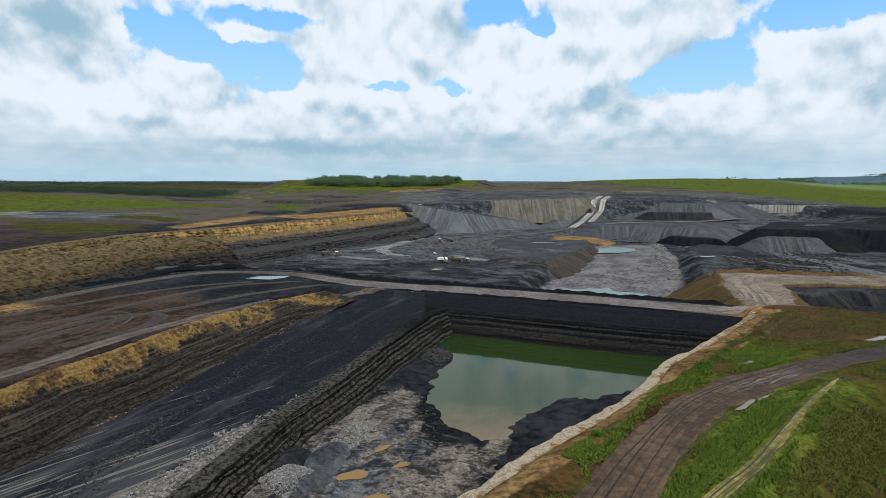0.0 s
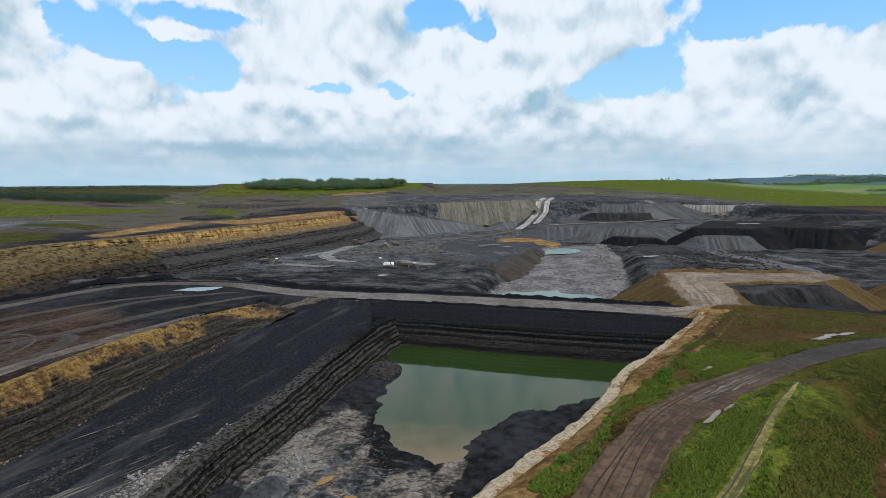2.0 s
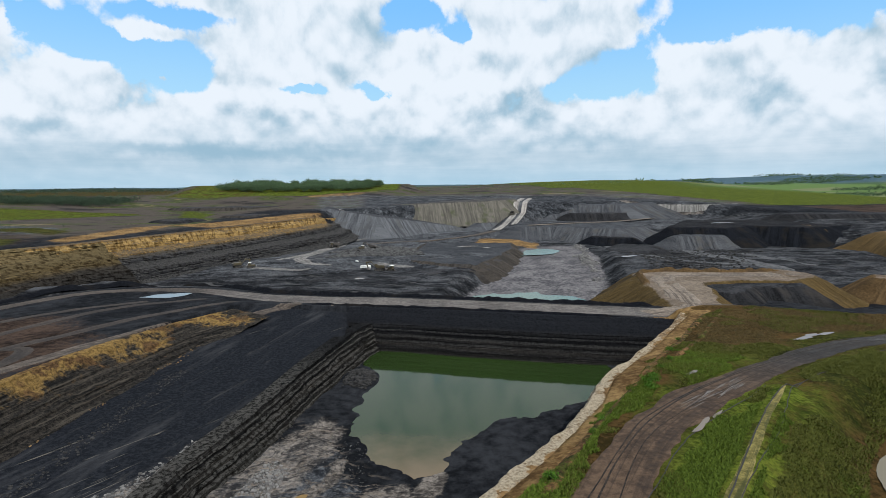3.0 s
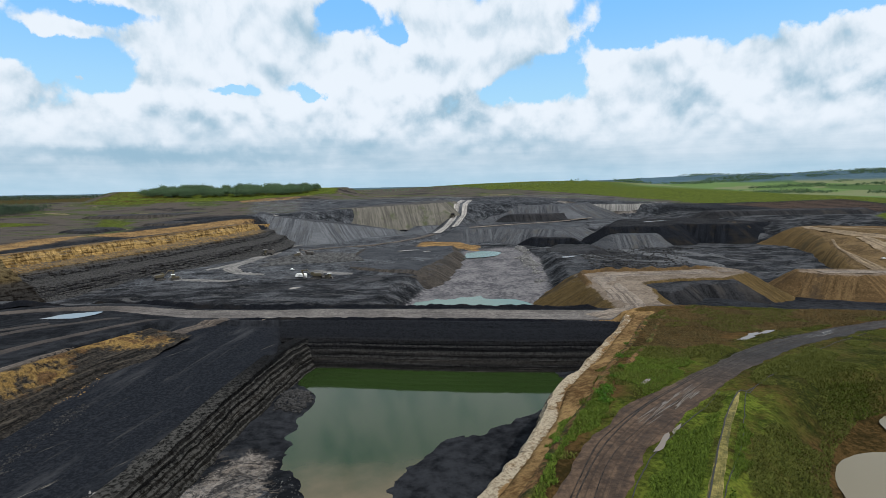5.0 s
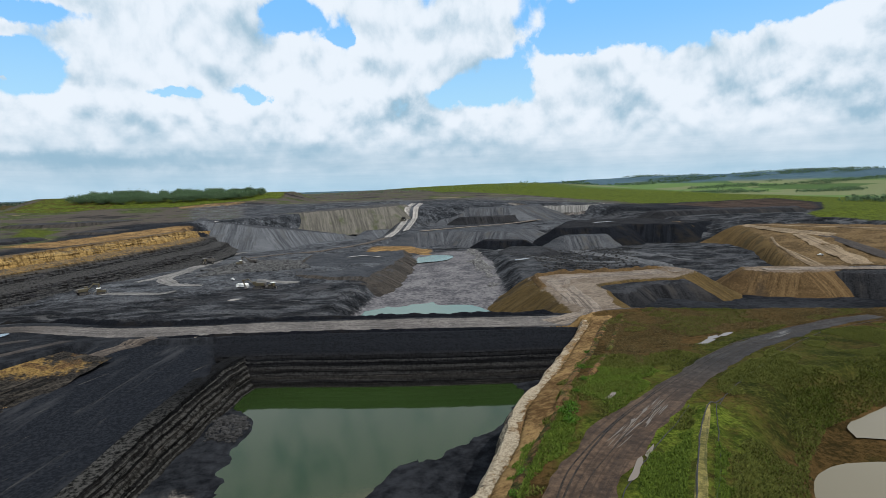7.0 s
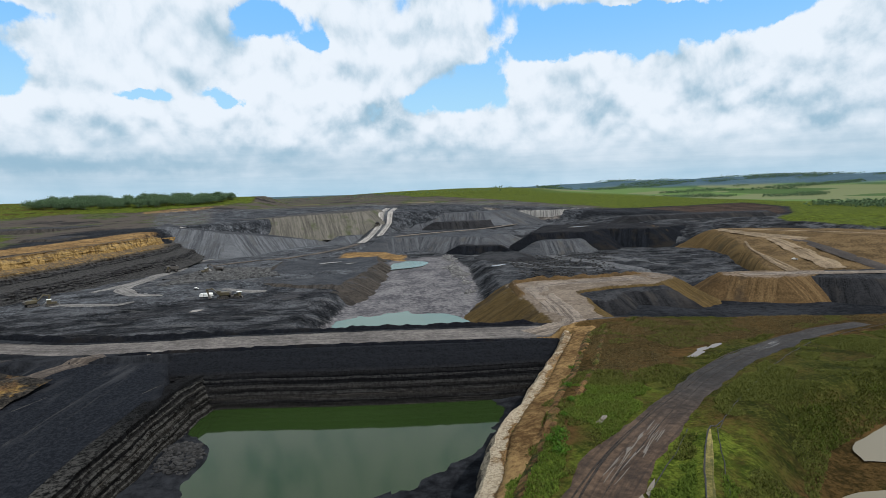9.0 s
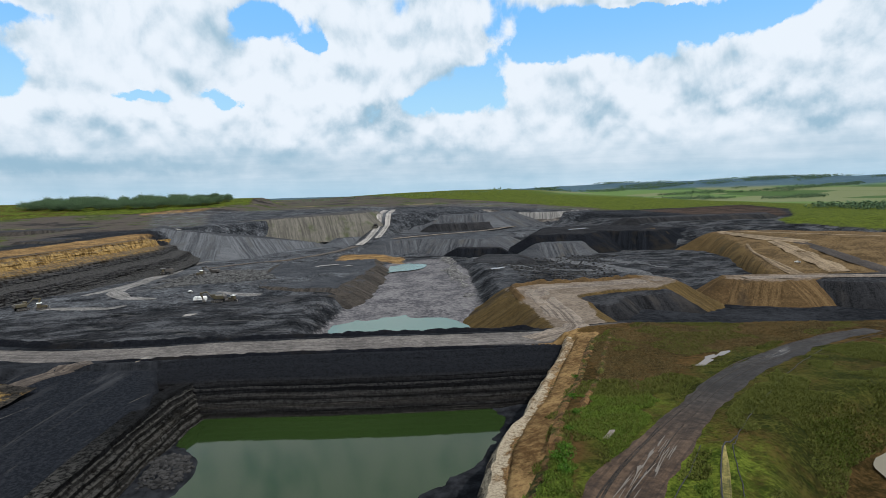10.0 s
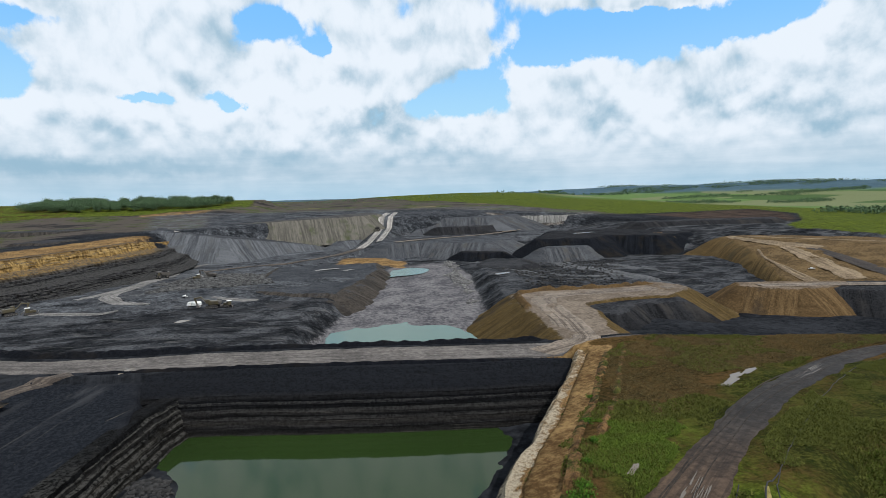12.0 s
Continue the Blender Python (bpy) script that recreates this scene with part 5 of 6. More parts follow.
sheet("water", [(108, 112), (113, 119), (121, 125.5), (129, 127.5), (137, 126.5), (145, 123), (152, 112), (140, 98), (120, 98)], -0.7, CLEAR_WATER, "murky settling pond below the grass bank", wob=0.6)
sheet("water", [(148, 134.6), (152, 139), (160, 143), (168, 147), (184, 152), (200, 150), (205, 135), (180, 124), (160, 127)], -0.7, CLEAR_WATER, "murky settling pond below the grass bank", wob=0.6)
heap("spoil_mound", [(190, 918), (235, 925), (240, 950), (190, 945)], -1.5, 0.5, LIGHT_HEAP, "low grey spoil at the ramp foot", step=3.0)
MOUND = [(-46, 137), (-43, 141), (-39, 139), (-42, 134)]
heap("spoil_mound", MOUND, -14.6, 0.6, GREY_HEAP, "mound of pale boulders on the pit floor", step=0.8, reach=12)
heap("spoil_mound", [(-50, 147), (-46, 153), (-43, 151), (-47, 145)], -14.8, 0.6, DARK_HEAP, "dark coal mound on the pit floor", step=0.8, reach=12)
heap("spoil_mound", [(-38, 150), (-34, 157), (-31, 154), (-35, 148)], -15.6, 0.6, LIGHT_HEAP, "low grey rubble mound on the pit floor", step=0.8, reach=12)


# ---- small builders ----
def part(name, bm, mat, parent=None, label="", smooth=False):
    """Links a bmesh as one mesh object, under parent if given."""
    me = bpy.data.meshes.new(name)
    bm.to_mesh(me)
    bm.free()
    if smooth:
        me.polygons.foreach_set("use_smooth", np.ones(len(me.polygons), bool))
    me.materials.append(mat)
    ob = new(name, me)
    ob.parent = parent
    if label:
        ob["label"] = label
    return ob


def block(bm, x0, x1, y0, y1, z0, z1, bevel=0.05, taper=0.0):
    """A bevelled box; taper narrows its top."""
    r = bmesh.ops.create_cube(bm, size=1.0)
    for v in r["verts"]:
        k = 1 - taper * (v.co.z > 0)
        v.co = Vector(((x0 + x1) / 2 + v.co.x * (x1 - x0) * k, (y0 + y1) / 2 + v.co.y * (y1 - y0) * k, (z0 + z1) / 2 + v.co.z * (z1 - z0)))
    if bevel:
        es = {e for v in r["verts"] for e in v.link_edges}
        bmesh.ops.bevel(bm, geom=list(es), offset=bevel, segments=1, affect="EDGES")
    return bm


def box(*a, **k):
    return block(bmesh.new(), *a, **k)


def drum(x, y, z, r, half, axis="x", n=18, inset=0.0):
    bm = bmesh.new()
    bmesh.ops.create_cone(bm, cap_ends=True, segments=n, radius1=r, radius2=r, depth=half * 2)
    caps = [f for f in bm.faces if len(f.verts) > 4]
    bmesh.ops.bevel(bm, geom=list({e for f in caps for e in f.edges}), offset=min(r, half) * 0.25, segments=2, affect="EDGES")
    m = {"x": pose(x, y, z, 0, 90, 0), "y": pose(x, y, z, 90, 0, 0), "z": pose(x, y, z)}[axis]
    bmesh.ops.transform(bm, matrix=m, verts=bm.verts)
    return bm


def slab(points, x0, x1):
    """A side outline of (y, z) drawn out from x0 to x1."""
    bm = bmesh.new()
    a = [bm.verts.new((x0, y, z)) for y, z in points]
    b = [bm.verts.new((x1, y, z)) for y, z in points]
    bm.faces.new(a)
    bm.faces.new(b[::-1])
    for i in range(len(a)):
        j = (i + 1) % len(a)
        bm.faces.new((a[i], b[i], b[j], a[j]))
    bmesh.ops.recalc_face_normals(bm, faces=bm.faces)
    bmesh.ops.bevel(bm, geom=list(bm.edges), offset=0.06, segments=1, affect="EDGES")
    return bm


def paint(name, color, rough=0.5, metal=0.0, dirt=0.5, dirt_color=(0.10, 0.08, 0.065)):
    m, g = material(name)
    p = g.n("ShaderNodeTexCoord").outputs["Object"]
    f = g.m("MULTIPLY", g.step(g.noise(p, 0.9, 6, 0.7), 0.42, 0.66), dirt)
    finish(g, g.mix(f, color, dirt_color), rough, g.noise(p, 6, 3), 0.1, 0.02, Metallic=metal)
    return m


YELLOW = paint("yellow_machine_paint", (0.065, 0.052, 0.024), dirt=0.85, dirt_color=(0.05, 0.042, 0.034))
WHITE = paint("white_machine_paint", (0.75, 0.75, 0.72), dirt=0.25)
DARK_PAINT = paint("grimy_dark_steel", (0.05, 0.045, 0.04), 0.6)
RUBBER = paint("black_tyre_rubber", (0.018, 0.018, 0.018), 0.9)
GLASS = paint("dark_cab_glass", (0.01, 0.012, 0.015), 0.08, dirt=0.1)
STEEL = paint("worn_steel", (0.18, 0.17, 0.16), 0.45, 0.6)


def thing(name, label, category, m, group=""):
    return tagged(new(name), label, category, group), m


def wheel(parent, x, y, z, r, half):
    t = part("tyre", drum(x, y, z, r, half), RUBBER, parent, "black rubber tyre", True)
    part("rim", drum(x + math.copysign(half * 0.9, x), y, z, r * 0.5, half * 0.25), DARK_PAINT, t, "dusty steel rim")
    return t


def haul_truck(label, m):
    """A rigid dump truck, 11 m long; it faces +y."""
    e, _ = thing("haul_truck", label, "dump truck", m)
    part("chassis", box(-1.1, 1.1, -4.6, 4.6, 1.3, 2.3, bevel=0.1), DARK_PAINT, e)
    part("dump_body", slab([(-5.4, 3.1), (-4.6, 5.2), (1.8, 5.6), (2.3, 5.6), (5.0, 5.75), (5.0, 5.5), (2.3, 5.1), (1.6, 2.9), (-3.0, 2.2)], -3.1, 3.1), DARK_PAINT, e, "dusty dark steel dump body with a canopy")
    part("load", slab([(-3.8, 5.1), (-1.2, 6.5), (1.3, 5.4)], -2.6, 2.6), DARK_HEAP, e, "heaped dark rock")
    part("deck", box(-2.9, 2.9, 2.5, 4.9, 2.9, 3.15), YELLOW, e)
    c = part("cab", box(-2.8, -0.7, 2.7, 4.5, 3.15, 5.0, bevel=0.12), YELLOW, e)
    part("windscreen", box(-2.6, -0.9, 4.48, 4.56, 3.8, 4.8, bevel=0.02), GLASS, c)
    part("radiator", box(-1.4, 1.4, 4.5, 5.1, 1.2, 3.0, bevel=0.1), DARK_PAINT, e)
    part("bumper", box(-2.9, 2.9, 4.7, 5.3, 0.8, 1.3, bevel=0.1), YELLOW, e)
    for x in (-2.3, 2.3):
        part("headlight", drum(x, 5.3, 1.7, 0.22, 0.08, "y", 12), WHITE, e)
        part("ladder", box(x - 0.3, x + 0.3, 5.0, 5.1, 1.3, 2.9, bevel=0.02), STEEL, e)
        wheel(e, x * 1.1, 3.2, 1.35, 1.35, 0.45)
        wheel(e, x * 1.13, -2.6, 1.35, 1.35, 0.45)
        wheel(e, x * 0.68, -2.6, 1.35, 1.35, 0.42)
    e.matrix_basis = m
    return e


def crawler(e, half, length, r, width):
    for sx in (-1, 1):
        x = sx * half
        t = part("track", slab([(-length, r * 0.6), (-length * 0.86, 0), (length * 0.86, 0), (length, r * 0.6), (length * 0.86, r * 2), (-length * 0.86, r * 2)], x - width / 2, x + width / 2), RUBBER, e, "muddy steel crawler track")
        for k in range(5):
            part("roller", drum(x + sx * width * 0.45, -length * 0.7 + k * length * 0.35, r * 0.7, r * 0.42, 0.1, "x", 10), STEEL, t)


def excavator(label, m, colour):
    e, _ = thing("excavator", label, "excavator", m)
    crawler(e, 2.2, 3.4, 0.7, 0.9)
    part("turntable", drum(0, 0, 1.6, 1.6, 0.3, "z", 20), DARK_PAINT, e)
    part("house", box(-2.1, 2.1, -3.6, 2.0, 1.9, 3.9, bevel=0.2), colour, e)
    part("counterweight", box(-2.1, 2.1, -4.6, -3.5, 1.8, 3.6, bevel=0.3), DARK_PAINT, e)
    c = part("cab", box(-2.2, -0.9, 0.9, 2.9, 2.6, 4.9, bevel=0.15), colour, e)
    part("window", box(-2.1, -1.0, 2.88, 2.95, 3.2, 4.7, bevel=0.02), GLASS, c)
    part("boom", slab([(1.6, 2.6), (2.4, 2.6), (6.0, 6.6), (9.6, 5.6), (9.5, 5.0), (6.0, 5.6)], -0.4, 0.5), colour, e)
    part("stick", slab([(8.9, 6.2), (9.9, 5.6), (8.4, 1.6), (7.9, 1.7)], -0.3, 0.4), colour, e)
    part("bucket", slab([(8.5, 2.0), (8.6, 0.4), (7.2, 0.15), (6.4, 0.8), (7.6, 1.9)], -1.0, 1.1), STEEL, e)
    part("ram", slab([(3.0, 2.4), (3.3, 2.4), (5.6, 5.2), (5.3, 5.3)], -0.7, -0.5), STEEL, e)
    part("exhaust", drum(1.2, -2.4, 4.3, 0.14, 0.5, "z", 10), DARK_PAINT, e)
    e.matrix_basis = m
    return e


def bulldozer(label, m):
    e, _ = thing("bulldozer", label, "bulldozer", m)
    crawler(e, 1.5, 2.6, 0.6, 0.7)
    part("hood", box(-0.8, 0.8, 0.3, 3.1, 1.1, 2.5, bevel=0.15), YELLOW, e)
    c = part("cab", box(-1.0, 1.0, -1.7, 0.3, 1.2, 3.7, bevel=0.15), YELLOW, e)
    part("window", box(-0.85, 0.85, 0.28, 0.36, 2.4, 3.5, bevel=0.02), GLASS, c)
    part("roof", box(-1.2, 1.2, -2.0, 0.5, 3.7, 3.95), WHITE, e)
    part("blade", slab([(3.9, 0.1), (4.2, 0.1), (4.0, 0.9), (4.2, 1.7), (4.0, 1.75), (3.75, 0.9)], -2.3, 2.3), STEEL, e)
    for x in (-1.95, 1.95):
        part("push_arm", box(x - 0.12, x + 0.12, 0.0, 3.9, 0.5, 0.8), DARK_PAINT, e)
    part("ripper", slab([(-2.6, 1.6), (-3.6, 1.5), (-4.0, 0.1), (-3.7, 0.1), (-3.3, 1.1), (-2.6, 1.1)], -0.25, 0.25), STEEL, e)
    part("exhaust", drum(0.4, 1.6, 3.0, 0.1, 0.5, "z", 10), DARK_PAINT, e)
    e.matrix_basis = m
    return e


def service_truck(label, m):
    e, _ = thing("service_truck", label, "truck", m)
    part("chassis", box(-0.5, 0.5, -4.2, 3.8, 0.8, 1.1), DARK_PAINT, e)
    c = part("cab", slab([(2.0, 0.9), (2.0, 3.1), (3.4, 3.1), (4.1, 2.0), (4.2, 0.9)], -1.25, 1.25), WHITE, e)
    part("windscreen", slab([(3.46, 3.0), (3.52, 3.0), (4.12, 2.05), (4.06, 2.02)], -1.1, 1.1), GLASS, c)
    part("tank", drum(0, -1.2, 2.2, 1.15, 2.9, "y", 20), WHITE, e, "white fuel tank", True)
    part("locker", box(-1.25, 1.25, -4.2, 1.7, 1.0, 1.35), WHITE, e)
    for x in (-1.05, 1.05):
        for y in (3.0, -2.2, -3.4):
            wheel(e, x, y, 0.55, 0.55, 0.18)
    e.matrix_basis = m
    return e


def light_vehicle(label, m):
    e, _ = thing("light_vehicle", label, "pickup truck", m)
    part("body", slab([(-2.5, 0.5), (-2.5, 1.1), (2.3, 1.1), (2.5, 0.9), (2.5, 0.5)], -0.9, 0.9), WHITE, e)
    c = part("cabin", slab([(-0.6, 1.1), (-0.4, 1.8), (0.9, 1.8), (1.4, 1.1)], -0.8, 0.8), WHITE, e)
    part("windscreen", slab([(0.95, 1.75), (1.0, 1.75), (1.42, 1.15), (1.37, 1.12)], -0.7, 0.7), GLASS, c)
    part("tray", box(-0.95, 0.95, -2.6, -0.7, 1.05, 1.4), STEEL, e)
    for x in (-0.85, 0.85):
        for y in (1.6, -1.6):
            wheel(e, x, y, 0.4, 0.4, 0.13)
    e.matrix_basis = m
    return e


def stand(x, y, turn, z=None):
    return pose(x, y, height(x, y) + 0.05 if z is None else z, 0, 0, turn)


def grown(m, k):
    return m @ Matrix.Scale(k, 4)


haul_truck("dusty dark mining dump truck on the pale pit road", grown(stand(-37, 690, 105, height(-37, 690) + 0.5), 1.2))
haul_truck("distant dark mining dump truck on the far ramp", grown(stand(258, 942, 155, height(258, 942) + 0.8), 1.1))
excavator("grimy dark excavator on broken rock", grown(stand(8, 655, 60), 1.25), DARK_PAINT)
bulldozer("grimy bulldozer beside the dark excavator", grown(stand(-4, 648, 110), 1.3))
excavator("yellow-brown excavator loading beside a white truck", grown(stand(12, 486, 75), 1.25), YELLOW)
service_truck("white service truck parked beside the excavator", grown(stand(0, 495, 70), 1.15))
excavator("yellow-brown excavator on the coal bench", grown(stand(-112, 514, -60), 1.15), YELLOW)
bulldozer("yellow bulldozer with a white roof on the coal bench", grown(stand(-101, 513, -80), 1.2))
bulldozer("yellow bulldozer beside the excavator", grown(stand(22, 482, 40), 1.2))
light_vehicle("small white pickup truck on the pit floor", stand(-8, 529, 30))
light_vehicle("small white pickup truck on the tan hill", stand(500, 392, 30, float(hill_top(np.array([500.0]), np.array([392.0]))[0]) + 0.1))


# ---- trees ----
def leaf_material(name, dark, light):
    m, g = material(name)
    p = place_of(g)
    r = g.n("ShaderNodeNewGeometry").outputs["Random Per Island"]
    col = g.mix(g.m("ADD", g.m("MULTIPLY", r, 0.6), g.m("MULTIPLY", g.noise(p, 0.3, 3), 0.4)), dark, light)
    finish(g, col, 0.8, None, Specular_IOR_Level=0.1)
    return m


LEAF = leaf_material("eucalypt_leaves", (0.026, 0.052, 0.028), (0.120, 0.185, 0.092))
DARK_LEAF = leaf_material("dark_scrub_leaves", (0.016, 0.030, 0.019), (0.058, 0.086, 0.052))
SHRUB = leaf_material("shrub_leaves", (0.022, 0.055, 0.006), (0.075, 0.165, 0.016))
BLADE = leaf_material("grass_blades", (0.030, 0.037, 0.0065), (0.112, 0.118, 0.024))
WEED = leaf_material("weed_leaves", (0.026, 0.046, 0.006), (0.115, 0.160, 0.020))
STRAW = leaf_material("dry_grass_blades", (0.034, 0.030, 0.010), (0.125, 0.088, 0.036))
BARK = simple("grey_bark", (0.05, 0.04, 0.03), (0.14, 0.12, 0.10), 0.8, 4.0)


def crown_mesh(bm, rng, c, rx, rz, clumps, leaves, size):
    """Many small leaf flakes round several clump centres."""
    for _ in range(clumps):
        a, u, q = rng.uniform(0, 2 * math.pi), rng.uniform(-0.7, 1), rng.uniform(0.35, 1)
        k = math.sqrt(max(0, 1 - u * u)) * q
        cc = Vector((c[0] + rx * k * math.cos(a), c[1] + rx * k * math.sin(a), c[2] + rz * u * q))
        for _ in range(leaves):
            d = Vector((rng.gauss(0, 1), rng.gauss(0, 1), rng.gauss(0, 0.7))) * rx * 0.24
            n = Vector((rng.gauss(0, 1), rng.gauss(0, 1), rng.gauss(0.6, 1))).normalized()
            t = n.orthogonal().normalized() * size * rng.uniform(0.6, 1.4)
            b = n.cross(t) * rng.uniform(0.5, 0.9)
            p = cc + d
            bm.faces.new([bm.verts.new(p - t), bm.verts.new(p + b), bm.verts.new(p + t), bm.verts.new(p - b)])


def tree(seed, h, spread_, label):
    rng = random.Random(seed)
    e = tagged(new("tree"), label, "tree")
    bm = bmesh.new()
    bmesh.ops.create_cone(bm, cap_ends=True, segments=7, radius1=h * 0.03, radius2=h * 0.012, depth=h * 0.6, matrix=pose(0, 0, h * 0.3))
    for k in range(5):
        bmesh.ops.create_cone(bm, cap_ends=False, segments=5, radius1=h * 0.012, radius2=h * 0.004, depth=h * 0.4,
                              matrix=pose(0, 0, h * 0.5, 0, 0, k * 72 + rng.uniform(-20, 20)) @ pose(0, 0, 0, rng.uniform(25, 55)) @ pose(0, 0, h * 0.2))
    part("trunk", bm, BARK, e)
    bm = bmesh.new()
    crown_mesh(bm, rng, (0, 0, h * 0.58), spread_, h * 0.38, 34, 30, h * 0.040)
    part("crown", bm, LEAF, e)
    return e


kinds = [tree(k, h, sp, "dark green eucalypt tree in the wood on the ridge") for k, (h, sp) in enumerate([(15, 8.5), (19, 9.5), (12, 7.5), (16, 10.0), (13, 8.0), (18, 9.0), (9, 7.0), (14, 9.5)])]
rng = random.Random(11)
WOOD = [(-345, 1345), (-250, 1305), (-120, 1300), (-5, 1325), (45, 1395), (20, 1430), (-120, 1440), (-330, 1430)]
spots = []
while len(spots) < 290:
    x, y = rng.uniform(-350, 50), rng.uniform(1295, 1445)
    if float(area(WOOD, np.array([x]), np.array([y]))[0]) < 0:
        spots.append((x, y))
zs = relief(np.array([q[0] for q in spots]), np.array([q[1] for q in spots]))
for i, ((x, y), z) in enumerate(zip(spots, zs)):
    k = kinds[(i * 5 + i // 7) % 8 if i > 7 else i]
    m = pose(x, y, float(z) - 0.3, 0, 0, rng.uniform(0, 360))
    if i < 8:
        k.matrix_basis = m
        k["group"] = "trees of the ridge wood"
    else:
        copy_thing(k, m)


def foliage_stuff(name, spots, hs, mat, label, seed, category, flakes=40, clump=5, leaf=0.12):
    """A far strip of trees or bushes as one joined mesh."""
    rng = random.Random(seed)
    bm = bmesh.new()
    Z = relief(np.array([s[0] for s in spots]), np.array([s[1] for s in spots]))
    for (x, y), z in zip(spots, Z):
        h = rng.uniform(*hs)
        crown_mesh(bm, rng, (x, y, float(z) + h * 0.42), h * rng.uniform(0.5, 0.9), h * 0.42, clump, flakes // clump, h * leaf)
    return tagged(part(name, bm, mat), label, category, kind="stuff")


def scatter(n, seed, x0, x1, y0, y1, test=None):
    rng = random.Random(seed)
    out = []
    while len(out) < n:
        x, y = rng.uniform(x0, x1), rng.uniform(y0, y1)
        if test is None or test(x, y):
            out.append((x, y))
    return out


foliage_stuff("tree_belt", scatter(520, 3, -1300, -440, 1040, 1160, lambda x, y: y > 1040 - 0.12 * (x + 440)), (8, 17), DARK_LEAF, "dark belt of trees beyond the green paddock", 3, "trees", 180, 12, 0.055)
foliage_stuff("tree_belt", scatter(2400, 5, -3400, -300, 1700, 3400, lambda x, y: rumple(np.array([x * 0.5]), np.array([y * 2.0]), 420, 3)[0] > 0.05), (8, 17), DARK_LEAF, "far dark woodland on the plain", 5, "trees", 24, 4, 0.11)
foliage_stuff("tree_belt", scatter(6500, 6, 1200, 4000, 700, 3800, lambda x, y: rumple(np.array([x]), np.array([y * 2.2]), 420, 3)[0] > 0.16), (9, 17), LEAF, "scattered trees and hedges on the valley farmland", 6, "trees", 16, 3, 0.15)
foliage_stuff("tree_belt", scatter(90, 8, 250, 900, 1650, 1760), (6, 11), LEAF, "thin row of trees on the skyline", 8, "trees", 15, 3)
foliage_stuff("tree_belt", scatter(60, 9, -900, -330, 640, 900), (2, 5), DARK_LEAF, "scattered bushes on the green paddock", 9, "bushes", 40, 6, 0.08)


# ---- grass and shrubs of the field ----
def tuft_stuff(name, n, seed, poly, mat, label, hmin, hmax, keep=None, green=True):
    """Grass tufts: thin upright blades."""
    rng = np.random.default_rng(seed)
    P = np.array(poly)
    pts = rng.uniform(P.min(0) - 3, P.max(0) + 3, (n * 5, 2))
    ok = area(poly, pts[:, 0], pts[:, 1]) < rumple(pts[:, 0], pts[:, 1], 9, 4) * 5
    d, _ = along(TRACK_LINE, pts[:, 0], pts[:, 1])
    ok &= (d > 6.5) & (np.hypot((pts[:, 0] - 168) / 15, (pts[:, 1] - 197.5) / 6) > 1)
    ok &= along(BERM, pts[:, 0], pts[:, 1])[0] > 2.3
    if green:
        ok &= (area(DRY_FLAT, pts[:, 0], pts[:, 1]) > rumple(pts[:, 0], pts[:, 1], 12, 2) * 8) & (area(LOW_RIGHT, pts[:, 0], pts[:, 1]) > -11)
    patch = rumple(pts[:, 0], pts[:, 1], 17, 3)
    ok &= patch > (keep if keep is not None else -9)
    pts = pts[ok][:n]
    z = relief(pts[:, 0], pts[:, 1])
    pts, z = pts[z > -0.35], z[z > -0.35]
    m = len(pts)
    V = np.empty((m, 3, 3, 3))
    for b in range(3):
        a = rng.uniform(0, 2 * math.pi, m)
        h, w_, lean = rng.uniform(hmin, hmax, m), rng.uniform(0.07, 0.2, m), rng.uniform(0.15, 0.6, m)
        ox, oy = rng.normal(0, 0.18, m), rng.normal(0, 0.18, m)
        c, s_ = np.cos(a), np.sin(a)
        V[:, b, 0] = np.stack([pts[:, 0] + ox - c * w_, pts[:, 1] + oy - s_ * w_, z - 0.05], -1)
        V[:, b, 1] = np.stack([pts[:, 0] + ox + c * w_, pts[:, 1] + oy + s_ * w_, z - 0.05], -1)
        V[:, b, 2] = np.stack([pts[:, 0] + ox - s_ * lean, pts[:, 1] + oy + c * lean, z + h], -1)
    me = bpy.data.meshes.new(name)
    co = V.reshape(-1, 3)
    nf = len(co) // 3
    me.vertices.add(len(co))
    me.vertices.foreach_set("co", co.astype(np.float32).ravel())
    me.loops.add(len(co))
    me.loops.foreach_set("vertex_index", np.arange(len(co), dtype=np.int32))
    me.polygons.add(nf)
    me.polygons.foreach_set("loop_start", (np.arange(nf) * 3).astype(np.int32))
    me.update()
    me.materials.append(mat)
    return tagged(new(name, me), label, "grass", kind="stuff")


DRY_FLAT = [(124, 203), (150, 238), (186, 250), (235, 229), (274, 211), (300, 190), (190, 206), (150, 192), (122, 184)]
TRACK_LINE = [(18, 66), (33.5, 93), (45, 108), (62.5, 127.5), (83, 143), (107.5, 156.5), (133, 169), (160, 181), (190, 190), (216, 197), (260, 199)]
NEAR_FIELD = [(152, 240), (134, 222), (112, 199), (94, 182), (80, 165), (64, 149), (43, 125), (24, 103), (8, 88), (60, 60), (150, 80), (230, 150), (235, 229), (186, 250)]
tuft_stuff("grass", 60000, 1, NEAR_FIELD, BLADE, "lush green grass tufts beside the pit", 0.15, 0.65, -0.12)
tuft_stuff("grass", 16000, 2, DRY_FLAT, STRAW, "dry brownish grass tufts beside the pit", 0.1, 0.4, None, False)
tuft_stuff("grass", 9000, 8, DRY_FLAT, BLADE, "sparse green grass tufts on the dry flat", 0.12, 0.5, 0.3, False)
